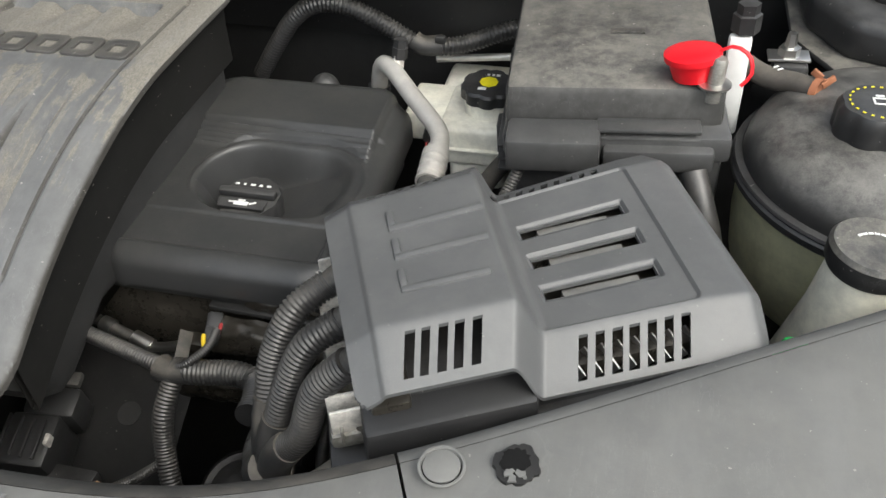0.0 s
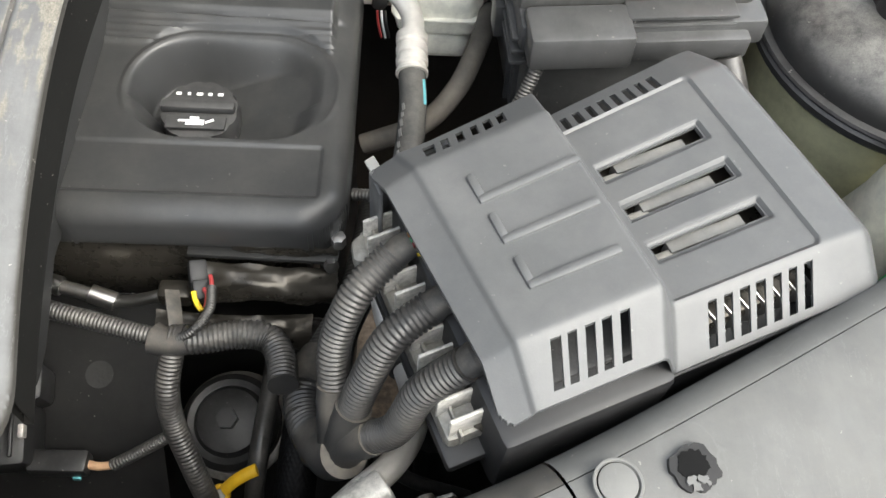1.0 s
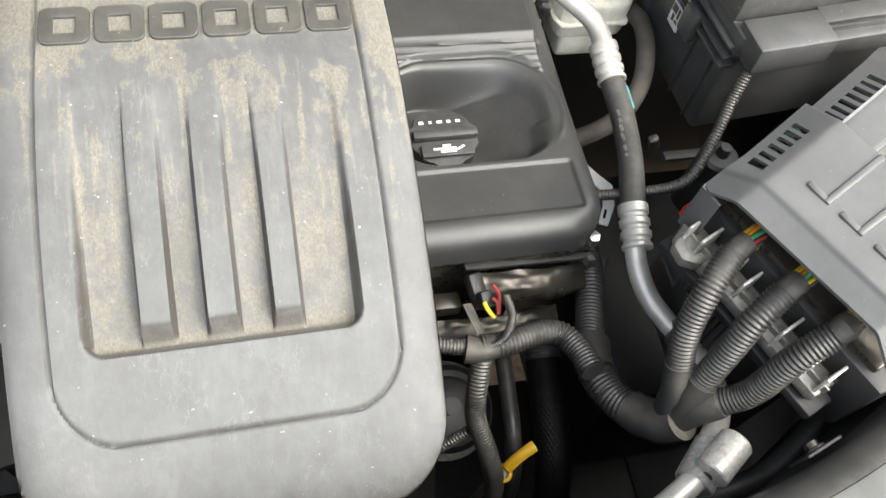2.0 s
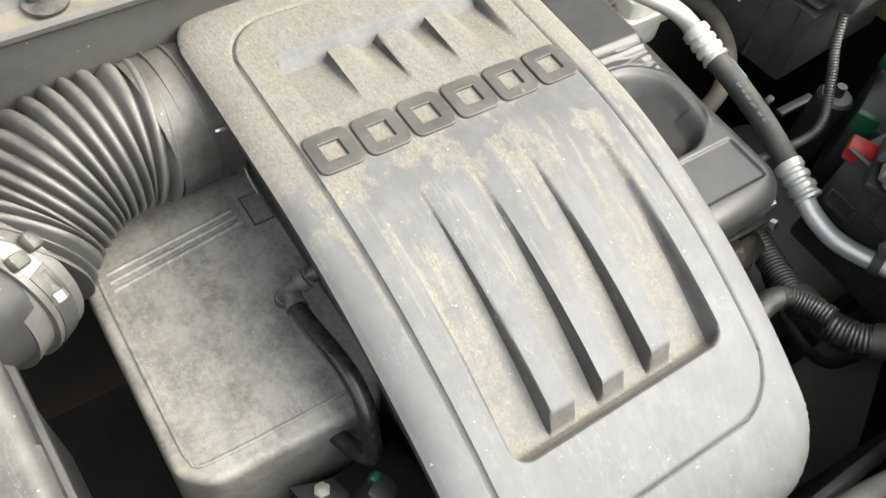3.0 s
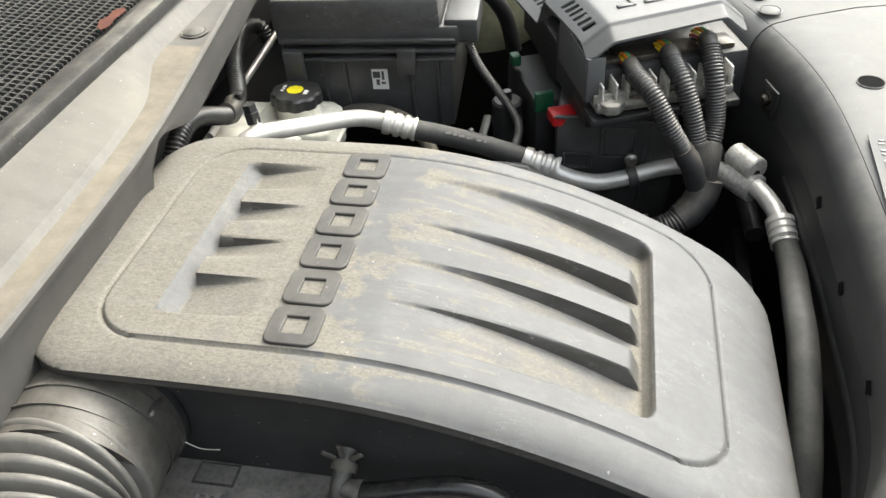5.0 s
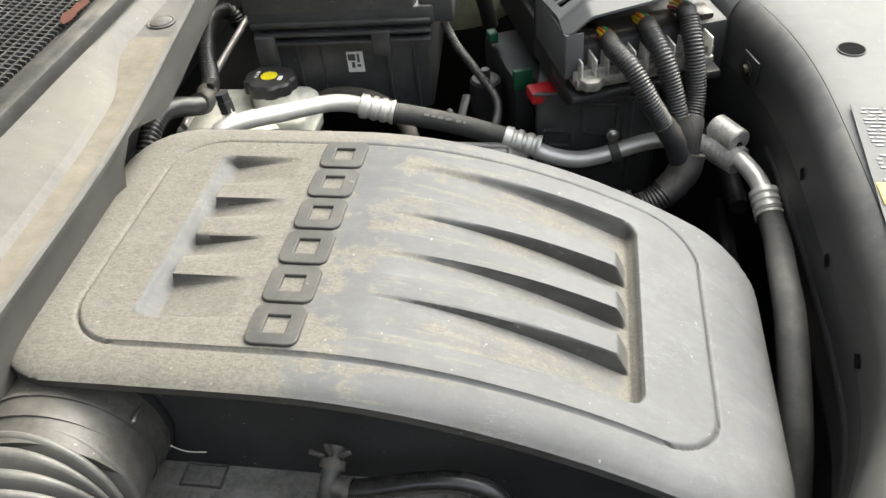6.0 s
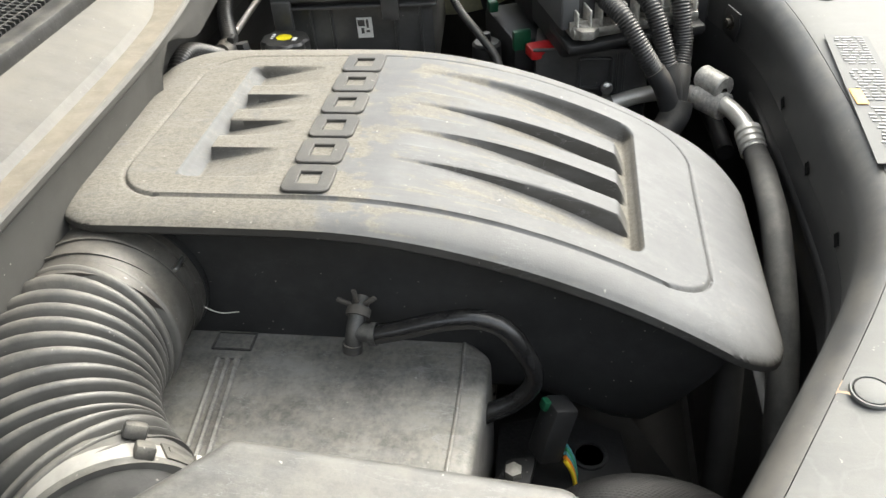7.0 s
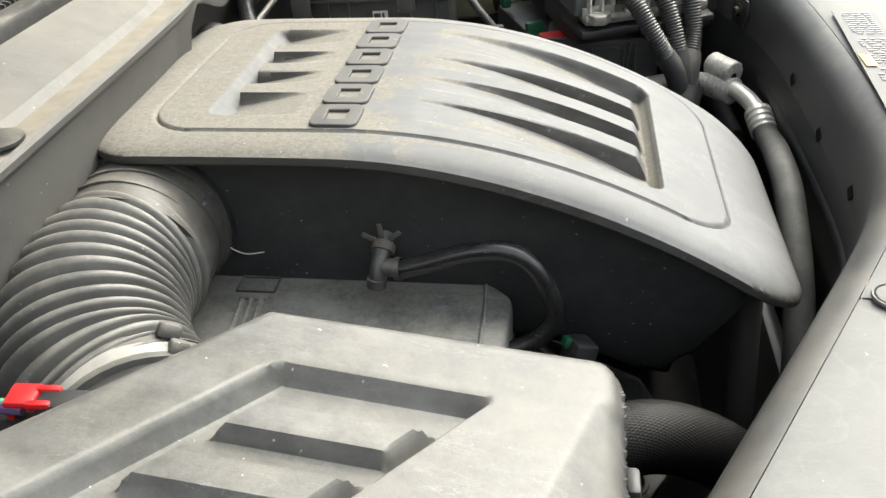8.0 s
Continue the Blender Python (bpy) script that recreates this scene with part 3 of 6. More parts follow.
for i in range(150):
    x = -0.70 + 0.0062 * i
    if x < 0.2:
        slats.append(rbox((x, 0.985, 1.112), (0.0016, 0.145, 0.004), 0, Euler((0.09, 0, 0)).to_matrix()))
for i in range(18):
    y = 0.919 + 0.0082 * i
    slats.append(rbox((-0.25, y, 1.112 + 0.09 * (y - 0.985)), (0.9, 0.0016, 0.004), 0))
tagged(part("mesh_bars", join(*slats), RIM, cowl), kind="stuff")
leaf = new("dry_leaf", mesh_of("dry_leaf", *prism([(-0.306, 0.9075), (-0.296, 0.9045), (-0.283, 0.9060), (-0.268, 0.9040), (-0.262, 0.9075), (-0.270, 0.9140), (-0.282, 0.9130), (-0.290, 0.9165), (-0.302, 0.9125)], 1.1122, 1.1130, 0, slope=(0.03, 0.1)), BROWNLEAF))
tagged(leaf, "reddish dry leaf lying on the cowl grille mesh", "leaf")
cplug = thing("cowl_plug", "round dark rubber plug in the cowl panel", "plug")
part("plug", lathe([(0.0125, -0.001), (0.0128, 0.0008), (0.0112, 0.0012), (0.0104, 0.0004), (0.0098, 0.0018), (0.006, 0.0032), (0.001, 0.0036)], (-0.2395, 0.861, 1.0808), seg=28), BLACKD, cplug)
cclip = thing("cowl_clip", "small dark dusty fastener on the cowl lip", "clip")
part("base", lathe([(0.014, 0), (0.014, 0.002), (0.010, 0.003), (0.001, 0.003)], (-0.672, 0.822, 1.083), seg=20), BLACKD, cclip)
part("tab", rbox((-0.676, 0.824, 1.094), (0.010, 0.006, 0.018), 0.002, Euler((0, 0.3, 0.4)).to_matrix()), BLACKD, cclip)
part("wing", rbox((-0.684, 0.828, 1.098), (0.012, 0.004, 0.008), 0.001, Euler((0, 0.9, 0.2)).to_matrix()), BLACKD, cclip)

# dark engine mass below
engine = thing("engine_block", "grimy dark engine block deep in the bay", "engine")
part("block", rbox((-0.40, 0.72, 0.55), (0.44, 0.26, 0.40), 0.03), GRIME, engine)
part("cam_housing", rbox((-0.36, 0.655, 0.815), (0.33, 0.20, 0.10), 0.02), DARKMETAL, engine)
part("timing_case", rbox((-0.58, 0.62, 0.60), (0.06, 0.36, 0.34), 0.02), GRIME, engine)
shield_v = [(-0.315, 0.545, 0.80), (-0.315, 0.52, 0.775), (-0.315, 0.44, 0.735), (-0.315, 0.36, 0.60), (-0.46, 0.545, 0.80), (-0.46, 0.52, 0.775), (-0.46, 0.44, 0.735), (-0.46, 0.36, 0.60)]
part("front_plate", (shield_v, [(0, 1, 5, 4), (1, 2, 6, 5), (2, 3, 7, 6)]), PLATE, engine, "bent black sheet plate")
part("plate_hole", lathe([(0.001, 0), (0.011, 0), (0.0115, 0.0015), (0.001, 0.001)], (-0.370, 0.489, 0.7605), (0, -0.4, 1), 20), GRIME, engine)
part("gearbox", rbox((0.05, 0.62, 0.48), (0.30, 0.30, 0.30), 0.04), GRIME, engine)

# ---------------------------------------------------------------- engine cover
XC, YR, YF, HW = -0.4745, 0.837, 0.352, 0.1305
eng_cover = thing("engine_cover", "dusty grey plastic engine cover with raised ribs", "engine cover")


def crown(y):
    """Height of the cover along the car: level at the back, rolling down to the front."""
    d = np.maximum(0.66 - y, 0)
    return 1.0455 - 1.2 * d ** 2 + 0.01 * np.minimum(0.75 - y, 0)


def roll_depth(y):
    return 0.0075 + 0.0045 * sstep(-y, -0.70, -0.50)


RIBS = ((-0.5265, -0.5070), (-0.4870, -0.4675), (-0.4470, -0.4285))


def cover_top(x, y):
    d = -sd_rect(x, y, XC, (YR + YF) / 2, HW, (YR - YF) / 2, 0.048)
    roll = 0.031
    t = np.clip(1 - d / roll, 0, 1)
    z = crown(y) - roll_depth(y) * (1 - np.sqrt(np.clip(1 - t * t, 0, 1)))
    # fine groove that frames the top
    g = sd_rect(x, y, -0.4745, 0.5995, 0.1045, 0.1965, 0.038)
    z += 0.0007 * sstep(-g, 0, 0.002) - 0.0026 * np.exp(-(g / 0.00105) ** 2)
    # front vents: a floor that sinks towards the front, with three ribs at full height
    deep = 0.0145 * np.clip((0.618 - y) / 0.150, 0, 1) ** 1.15
    inside = sstep(-sd_rect(x, y, -0.4755, 0.5425, 0.0845, 0.0955, 0.014), 0.0, 0.0055) * sstep(-y, -0.632, -0.61) * np.clip((y - 0.4475) / 0.0095, 0, 1)
    rib = np.zeros_like(x)
    for a, b in RIBS:
        rib = np.maximum(rib, sstep(x, a - 0.0012, a + 0.0006) * sstep(-x, -b - 0.0012, -b + 0.0012))
    rib *= sstep(y, 0.4555, 0.4665)
    z -= deep * inside * (1 - rib)
    # back vents, the other way round
    deep = 0.0095 * np.clip((y - 0.694) / 0.052, 0, 1)
    inside = sstep(-sd_rect(x, y, -0.4735, 0.724, 0.0835, 0.034, 0.010), 0.0, 0.004) * sstep(y, 0.686, 0.695) * np.clip((0.7575 - y) / 0.0105, 0, 1)
    rib = np.zeros_like(x)
    for a, b in RIBS:
        a, b = a + 0.006, b + 0.006
        rib = np.maximum(rib, sstep(x, a - 0.0012, a + 0.0006) * sstep(-x, -b - 0.010, -b + 0.004))
    rib *= sstep(-y, -0.7475, -0.7450)
    z -= deep * inside * (1 - rib)
    return z


def cover_shell():
    st = 0.0013
    xs, ys = np.arange(XC - HW - 0.0006, XC + HW + 0.0007, st), np.arange(YF - 0.0008, YR + 0.0010, st)
    keep = lambda x, y: sd_rect(x, y, XC, (YR + YF) / 2, HW, (YR - YF) / 2, 0.048) < 0.0001
    verts, faces = sheet(xs, ys, cover_top, keep, 0.004)
    out = []
    for v in verts:
        e = float(sd_rect(np.array(v.x), np.array(v.y), XC, (YR + YF) / 2, HW, (YR - YF) / 2, 0.048))
        if e > -0.001:
            # draw the stepped border onto the rounded outline
            h = 1e-4
            gx = float(sd_rect(np.array(v.x + h), np.array(v.y), XC, (YR + YF) / 2, HW, (YR - YF) / 2, 0.048)) - e
            gy = float(sd_rect(np.array(v.x), np.array(v.y + h), XC, (YR + YF) / 2, HW, (YR - YF) / 2, 0.048)) - e
            v = v - Vector((gx, gy, 0)) / h * e
        out.append(v)
    return out, faces


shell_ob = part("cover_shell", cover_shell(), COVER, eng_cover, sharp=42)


def dust_at(x, y):
    """How thick dust lies on the cover: matted all over the back, ragged patches before the emblem, drifts in the vents."""
    n1 = noise.fractal(Vector((x * 30, y * 21, 0)), 0.8, 2.2, 5)
    n2 = noise.fractal(Vector((x * 120, y * 60, 3)), 0.8, 2.2, 4)
    n3 = noise.fractal(Vector((x * 9, y * 7, 7)), 0.8, 2.2, 3)
    back = 0.62 * float(sstep(np.array(y + 0.010 * n1), 0.640, 0.662))
    ragged = 0.55 * float(sstep(np.array(n1 + 0.35 * n2), 0.06, 0.26)) * float(sstep(np.array(y + 0.02 * n3), 0.545, 0.615)) * float(sstep(np.array(-y), -0.668, -0.645))
    n4 = noise.fractal(Vector((x * 190, y * 11, 11)), 0.8, 2.2, 3)
    streak = 0.55 * float(sstep(np.array(n4 + 0.2 * n2), 0.22, 0.42)) * float(sstep(np.array(y), 0.47, 0.56)) * float(sstep(np.array(-y), -0.65, -0.60))
    fl = float(sstep(-sd_rect(np.array(x), np.array(y), -0.4755, 0.5425, 0.0845, 0.0955, 0.014), 0.001, 0.005))
    on_rib = any(a - 0.001 < x < b + 0.001 for a, b in RIBS) and y > 0.463
    floor = fl * (-0.05 if on_rib else 1) * 0.45 * float(sstep(np.array(0.62 - y), 0.0, 0.10))
    drift = 0.7 * fl * float(sstep(np.array(0.466 - y), 0.0, 0.010))
    margin = 0.12 * float(sstep(np.array(y), 0.42, 0.62)) * (1 - fl)
    return 0.12 + back + ragged + streak + floor + drift + margin + 0.16 * n2 + 0.10 * n3


lay = shell_ob.data.attributes.new("dust_layer", "FLOAT", "POINT")
lay.data.foreach_set("value", [dust_at(v.co.x, v.co.y) * (0.35 if 0.7465 < v.co.y < 0.7575 and abs(v.co.x + 0.4735) < 0.082 else 1.0) for v in shell_ob.data.vertices])
# rolled edge under the shell's rim, then the dark plenum body below it


def rim_loop(inset, dz):
    """Points round the cover's outline, drawn in by inset, dz below the rim."""
    hx, hy, r = HW - inset, (YR - YF) / 2 - inset, max(0.006, 0.048 - inset)
    cy, pts = (YR + YF) / 2, []
    for sx, sy, a0 in ((1, 1, 0), (-1, 1, 90), (-1, -1, 180), (1, -1, 270)):
        n = 12
        for i in range(n + 1):
            a = radians(a0 + 90 * i / n)
            pts.append((XC + sx * (hx - r) + r * math.cos(a), cy + sy * (hy - r) + r * math.sin(a)))
    # the long sides get points of their own, so that they follow the crown
    out = []
    for (xa, ya), (xb, yb) in zip(pts, pts[1:] + pts[:1]):
        n = max(1, int(math.hypot(xb - xa, yb - ya) / 0.02))
        for i in range(n):
            x, y = xa + (xb - xa) * i / n, ya + (yb - ya) * i / n
            out.append(Vector((x, y, float(crown(np.array(y)) - roll_depth(np.array(y))) + dz)))
    return out


def loft(loops):
    n = len(loops[0])
    verts = [v for l in loops for v in l]
    faces = [(a * n + i, a * n + (i + 1) % n, (a + 1) * n + (i + 1) % n, (a + 1) * n + i) for a in range(len(loops) - 1) for i in range(n)]
    return verts, faces


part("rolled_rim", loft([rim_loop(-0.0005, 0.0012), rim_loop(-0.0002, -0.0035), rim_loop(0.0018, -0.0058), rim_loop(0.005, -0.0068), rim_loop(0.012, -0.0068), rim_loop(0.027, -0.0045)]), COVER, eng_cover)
BELLY = ((0.34, 0.985), (0.37, 0.955), (0.386, 0.923), (0.403, 0.890), (0.417, 0.866), (0.445, 0.842), (0.471, 0.850), (0.521, 0.876), (0.60, 0.87), (0.84, 0.86))
plenum = []
for f, ins in ((0, 0.0225), (0.2, 0.0232), (0.5, 0.0245), (0.86, 0.027), (0.96, 0.033), (1.0, 0.044)):
    low = []
    for v in rim_loop(ins, -0.006):
        base = float(np.interp(v.y, [p[0] for p in BELLY], [p[1] for p in BELLY]))
        low.append(Vector((v.x, v.y, v.z + (min(base, v.z) - v.z) * f)))
    plenum.append(low)
pv, pf = loft(plenum)
n = len(plenum[0])
part("plenum_body", (pv, pf + [[len(pv) - n + i for i in range(n)][::-1]]), PLENUM, eng_cover, "matt black plenum body below the cover")
# the side wall's near-black colour paints in the shade below the cover
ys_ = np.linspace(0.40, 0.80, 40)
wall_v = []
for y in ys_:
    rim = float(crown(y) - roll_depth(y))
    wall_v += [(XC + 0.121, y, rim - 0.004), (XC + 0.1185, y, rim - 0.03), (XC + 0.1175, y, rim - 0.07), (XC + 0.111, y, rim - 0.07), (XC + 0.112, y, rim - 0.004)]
part("side_wall", (wall_v, [(i * 5 + j, i * 5 + j + 1, i * 5 + 6 + j, i * 5 + 5 + j) for i in range(39) for j in range(4)]), SIDEWALL, eng_cover, "side wall with shade under the cover in its colour")
# six raised emblem blocks across the cover


def ring_block(x0, x1, y0, y1, r, w, h):
    """A raised frame with rounded corners."""
    outer, inner = [], []
    for sx, sy, a0 in ((1, 1, 0), (-1, 1, 90), (-1, -1, 180), (1, -1, 270)):
        for i in range(7):
            a = radians(a0 + 15 * i)
            for lst, ins in ((outer, 0.0), (inner, w)):
                q = max(r - ins, 0.0006)
                lst.append(((x0 + x1) / 2 + sx * ((x1 - x0) / 2 - ins - q) + q * math.cos(a), (y0 + y1) / 2 + sy * ((y1 - y0) / 2 - ins - q) + q * math.sin(a)))
    n = len(outer)
    e = 0.0005
    shrink = lambda pts, k: [(px + (((x0 + x1) / 2 - px) / max(1e-6, abs((x0 + x1) / 2 - px))) * k, py + (((y0 + y1) / 2 - py) / max(1e-6, abs((y0 + y1) / 2 - py))) * k) for px, py in pts]
    loops = [(outer, -0.003), (outer, h - e), (shrink(outer, e), h), (shrink(inner, -e), h), (inner, h - e), (inner, -0.003)]
    verts = [Vector((px, py, z + float(crown(np.array(py))))) for pts, z in loops for px, py in pts]
    faces = [(k * n + i, k * n + (i + 1) % n, (k + 1) * n + (i + 1) % n, (k + 1) * n + i) for k in range(5) for i in range(n)]
    return verts, faces


for i in range(6):
    x = -0.575 + 0.0344 * i
    part("emblem_block", ring_block(x - 0.0005, x + 0.0312, 0.6480, 0.6800, 0.0060, 0.0088, 0.0030), EMBLEM, eng_cover)
# ---------------------------------------------------------------- intake hose, air box, resonator box
intake = thing("intake_hose", "dusty black corrugated intake hose from engine to air box", "hose")
cl = [(-0.636, 0.7935, 0.977), (-0.665, 0.793, 0.981), (-0.703, 0.783, 0.979), (-0.736, 0.763, 0.970), (-0.7515, 0.7455, 0.9645), (-0.7598, 0.7345, 0.9622)]
part("bellows", tube(cl, 0.0540, 48, ridge=0.0085, pitch=0.0098), INTAKE, intake, sharp=70)
part("collar", tube([(-0.565, 0.797, 0.979), (-0.606, 0.7965, 0.979), (-0.640, 0.793, 0.978)], 0.0525, 44, step=0.004), COLLAR, intake)
for xa, ra in ((-0.6085, 0.0538), (-0.6225, 0.0535)):
    part("collar_bead", tube([(xa, 0.7965, 0.979), (xa - 0.0022, 0.7963, 0.979)], ra, 44, step=0.001), COLLAR, intake)
part("collar_ring", tube([(-0.588, 0.797, 0.979), (-0.594, 0.797, 0.979)], 0.0552, 44, step=0.003), COLLAR, intake)
part("collar_clip", rbox((-0.598, 0.749, 1.004), (0.014, 0.003, 0.005), 0.001, Euler((0.9, 0, 0)).to_matrix()), STEEL, intake)
part("cuff", tube([(-0.7617, 0.7324, 0.9621), (-0.7769, 0.7197, 0.9648), (-0.7906, 0.7083, 0.9672)], 0.0488, 44, step=0.004), INTAKE, intake)
band = part("clamp_band", tube([(-0.7657, 0.7291, 0.9628), (-0.7759, 0.7205, 0.9646)], 0.0530, 44, step=0.003), BAND, intake, "grey metal clamp band")
part("clamp_seat", tube([(-0.7598, 0.7340, 0.9617), (-0.7666, 0.7283, 0.9630)], 0.0531, 44, step=0.003), INTAKE, band, "dusty rubber seat of the clamp")
part("clamp_lip", tube([(-0.7752, 0.7211, 0.9645), (-0.7793, 0.7177, 0.9652)], 0.0533, 44, step=0.002), INTAKE, band)


def arc_strap(c, axis, r0, r1, w, a0, a1, n=16):
    """A bent strap of width w round an axis, from angle a0 to a1, between radii r0 and r1."""
    c, ax = Vector(c), Vector(axis).normalized()
    s1 = ax.cross(Vector((0, 0, 1))).normalized()
    s2 = ax.cross(s1)
    verts, faces = [], []
    for i in range(n + 1):
        a = radians(a0 + (a1 - a0) * i / n)
        o = math.cos(a) * s1 + math.sin(a) * s2
        verts += [c + o * r + ax * k for r, k in ((r0, -w / 2), (r1, -w / 2), (r1, w / 2), (r0, w / 2))]
    for i in range(n):
        faces += [(4 * i + j, 4 * i + (j + 1) % 4, 4 * i + 4 + (j + 1) % 4, 4 * i + 4 + j) for j in range(4)]
    return verts, faces + [(0, 3, 2, 1), (4 * n, 4 * n + 1, 4 * n + 2, 4 * n + 3)]


part("clamp_saddle", arc_strap((-0.7708, 0.7248, 0.9637), (-0.7606, -0.6348, 0.1363), 0.0500, 0.0542, 0.0136, 130, 224), BLACKD, band, "dark overlap of the clamp")
em = Euler((0.6, 0.5, 0.65)).to_matrix()
part("clamp_ear", rbox((-0.749, 0.7035, 1.0085), (0.013, 0.010, 0.008), 0.002, em), BLACKD, band)
part("clamp_ear", rbox((-0.738, 0.7130, 1.0100), (0.010, 0.012, 0.008), 0.002, em), BLACKD, band)
part("clamp_screw", tube([(-0.742, 0.700, 0.996), (-0.738, 0.690, 0.982)], 0.0052, 12, step=0.003), BLACKD, band)
part("collar_end", tube([(-0.583, 0.797, 0.979), (-0.588, 0.797, 0.979)], 0.0560, 44, step=0.003), BLACK, intake)
part("screw_head", lathe([(0.001, 0), (0.0055, 0.001), (0.0055, 0.007), (0.001, 0.008)], (-0.7385, 0.6895, 0.986), (0.25, -0.75, -0.6), 6), CAST, band)
part("outlet_neck", tube([(-0.782, 0.714, 0.969), (-0.800, 0.7015, 0.9775), (-0.822, 0.685, 0.986), (-0.85, 0.665, 0.992)], 0.0465, 40, step=0.005), BLACK, intake)

airbox = thing("air_filter_box", "dusty black plastic air filter box with recessed lid", "air filter box")
AO = Matrix.Translation((-0.775, 0.641, 1.060))
lid_poly = [(0.001, -0.002), (0.005, -0.141), (0.0035, -0.1465), (-0.001, -0.1505), (-0.008, -0.1518), (-0.26, -0.152), (-0.26, 0.186)]


def airbox_lid():
    # the grid runs along the slanted edge, so that the recess keeps clean edges
    xs, ws = np.arange(-0.26, 0.0101, 0.0018), np.arange(-0.345, 0.0121, 0.0018)
    a = np.array(lid_poly)

    def sd(x, y):
        best, inside = np.full(x.shape, 9.0), np.zeros(x.shape, bool)
        for p, q in zip(a, np.roll(a, -1, 0)):
            e = q - p
            wx, wy = x - p[0], y - p[1]
            t = np.clip((wx * e[0] + wy * e[1]) / (e @ e), 0, 1)
            best = np.minimum(best, np.hypot(wx - t * e[0], wy - t * e[1]))
            c = (p[1] > y) != (q[1] > y)
            inside ^= c & (x < (q[0] - p[0]) * (y - p[1]) / (q[1] - p[1] + 1e-12) + p[0])
        return np.where(inside, best, -best)

    def h(x, y):
        d = sd(x, y)
        t = np.clip(1 - d / 0.008, 0, 1)
        z = -0.009 * (1 - np.sqrt(1 - t * t)) + 0.165 * y + 0.06 * np.minimum(-x, 0.12)
        # slanted recess with parallel raised bars
        w = y + 0.717 * x
        field = sd_rect(x, w, -0.143, -0.0835, 0.110, 0.043, 0.006)
        rec = sstep(-field, -0.001, 0.0065)
        z = z - 0.0095 * rec
        for c in (-0.0625, -0.0915, -0.1205, -0.1495):
            bar = sstep(-sd_rect(x, w, c, -0.087, 0.0105, 0.0325, 0.002), -0.001, 0.0045)
            z = z + 0.0085 * bar * rec
        z = z - 0.5 * np.clip(-0.128 - y - 0.35 * np.clip(x + 0.12, -0.2, 0.2) + 0.02, 0, 0.05) * sstep(-x, 0.02, 0.03)
        return z

    v, f = sheet(xs, ws, lambda x, w: h(x, w - 0.717 * x), lambda x, w: sd(x, w - 0.717 * x) > -0.0008, 0.004)
    return [AO @ Vector((p.x, p.y - 0.717 * p.x, p.z)) for p in v], f


part("lid", airbox_lid(), BOXD, airbox)
low = [(x * 0.99 - 0.001, y * 0.985) for x, y in lid_poly]
part("lower_body", moved(prism(low, -0.20, -0.032, 0.004, slope=(0, 0.165)), AO), BLACK, airbox)
part("lid_flange", moved(prism([(x * 1.005 + 0.003, y * 1.01) for x, y in lid_poly], -0.072, -0.064, 0.002, slope=(0, 0.165)), AO), BLACK, airbox)
for y in (-0.140, -0.152):
    part("hinge_lug", moved(rbox((-0.03, y - 0.006, -0.075), (0.014, 0.006, 0.030), 0.002), AO), TRAYBLACK, airbox)
# plug with red lock on the air flow sensor
plug = thing("sensor_plug", "black wiring plug with red locking tab on intake", "connector")
pm = Euler((0.1, 0.05, 0.15)).to_matrix()
part("plug_body", join(rbox((-0.842, 0.703, 1.0525), (0.014, 0.030, 0.011), 0.003, pm), tube([(-0.8395, 0.694, 1.0535), (-0.8375, 0.676, 1.0535)], 0.0066, 16), tube([(-0.8465, 0.694, 1.052), (-0.8445, 0.677, 1.052)], 0.0058, 16)), TRAYBLACK, plug)
part("plug_latch", join(rbox((-0.842, 0.6945, 1.0625), (0.011, 0.020, 0.008), 0.0025, pm), rbox((-0.842, 0.683, 1.0600), (0.009, 0.008, 0.005), 0.0015, pm)), TRAYBLACK, plug)
for dx in (-0.004, 0.0, 0.004):
    part("plug_rib", rbox((-0.8405 + dx, 0.690, 1.0595), (0.0016, 0.018, 0.003), 0.0006, pm), TRAYBLACK, plug)
part("lock_tab", join(rbox((-0.8425, 0.7095, 1.0665), (0.0115, 0.011, 0.0035), 0.0012, pm), rbox((-0.8385, 0.7015, 1.0660), (0.003, 0.009, 0.004), 0.001, pm), rbox((-0.8465, 0.7015, 1.0660), (0.003, 0.009, 0.004), 0.001, pm), rbox((-0.8425, 0.7145, 1.0625), (0.0105, 0.0035, 0.009), 0.0012, pm)), REDP, plug, "red locking tab")
part("boot", rbox((-0.844, 0.722, 1.055), (0.014, 0.014, 0.013), 0.004, pm), BLACKD, plug)
part("wire", tube([(-0.847, 0.708, 1.064), (-0.85, 0.74, 1.066), (-0.86, 0.78, 1.05)], 0.0022, 8), WIREP, plug)
part("wire", tube([(-0.843, 0.708, 1.062), (-0.846, 0.74, 1.062), (-0.855, 0.78, 1.045)], 0.0022, 8), WIREG, plug)

# flat resonator box between engine cover and air box
reso = thing("resonator_box", "flat dusty black plastic resonator box beside engine cover", "resonator")
RZ = lambda x: 0.9265 + 0.05 * (x + 0.594)
rpoly = [(-0.572, 0.81), (-0.574, 0.565), (-0.590, 0.547), (-0.704, 0.553), (-0.724, 0.572), (-0.724, 0.80), (-0.70, 0.815)]
rv, rf = prism(rpoly, 0.80, RZ(-0.65), 0.007, 4, slope=(0.05, 0.0))
part("box_body", (rv, rf), RESO, reso)
part("rim_bead", tube([(x, y, RZ(x) + 0.0004) for x, y in ((-0.580, 0.567), (-0.62, 0.5655), (-0.700, 0.568), (-0.711, 0.576), (-0.7125, 0.60), (-0.7125, 0.70), (-0.712, 0.76))], 0.0014, 8, step=0.004), RESO, reso)
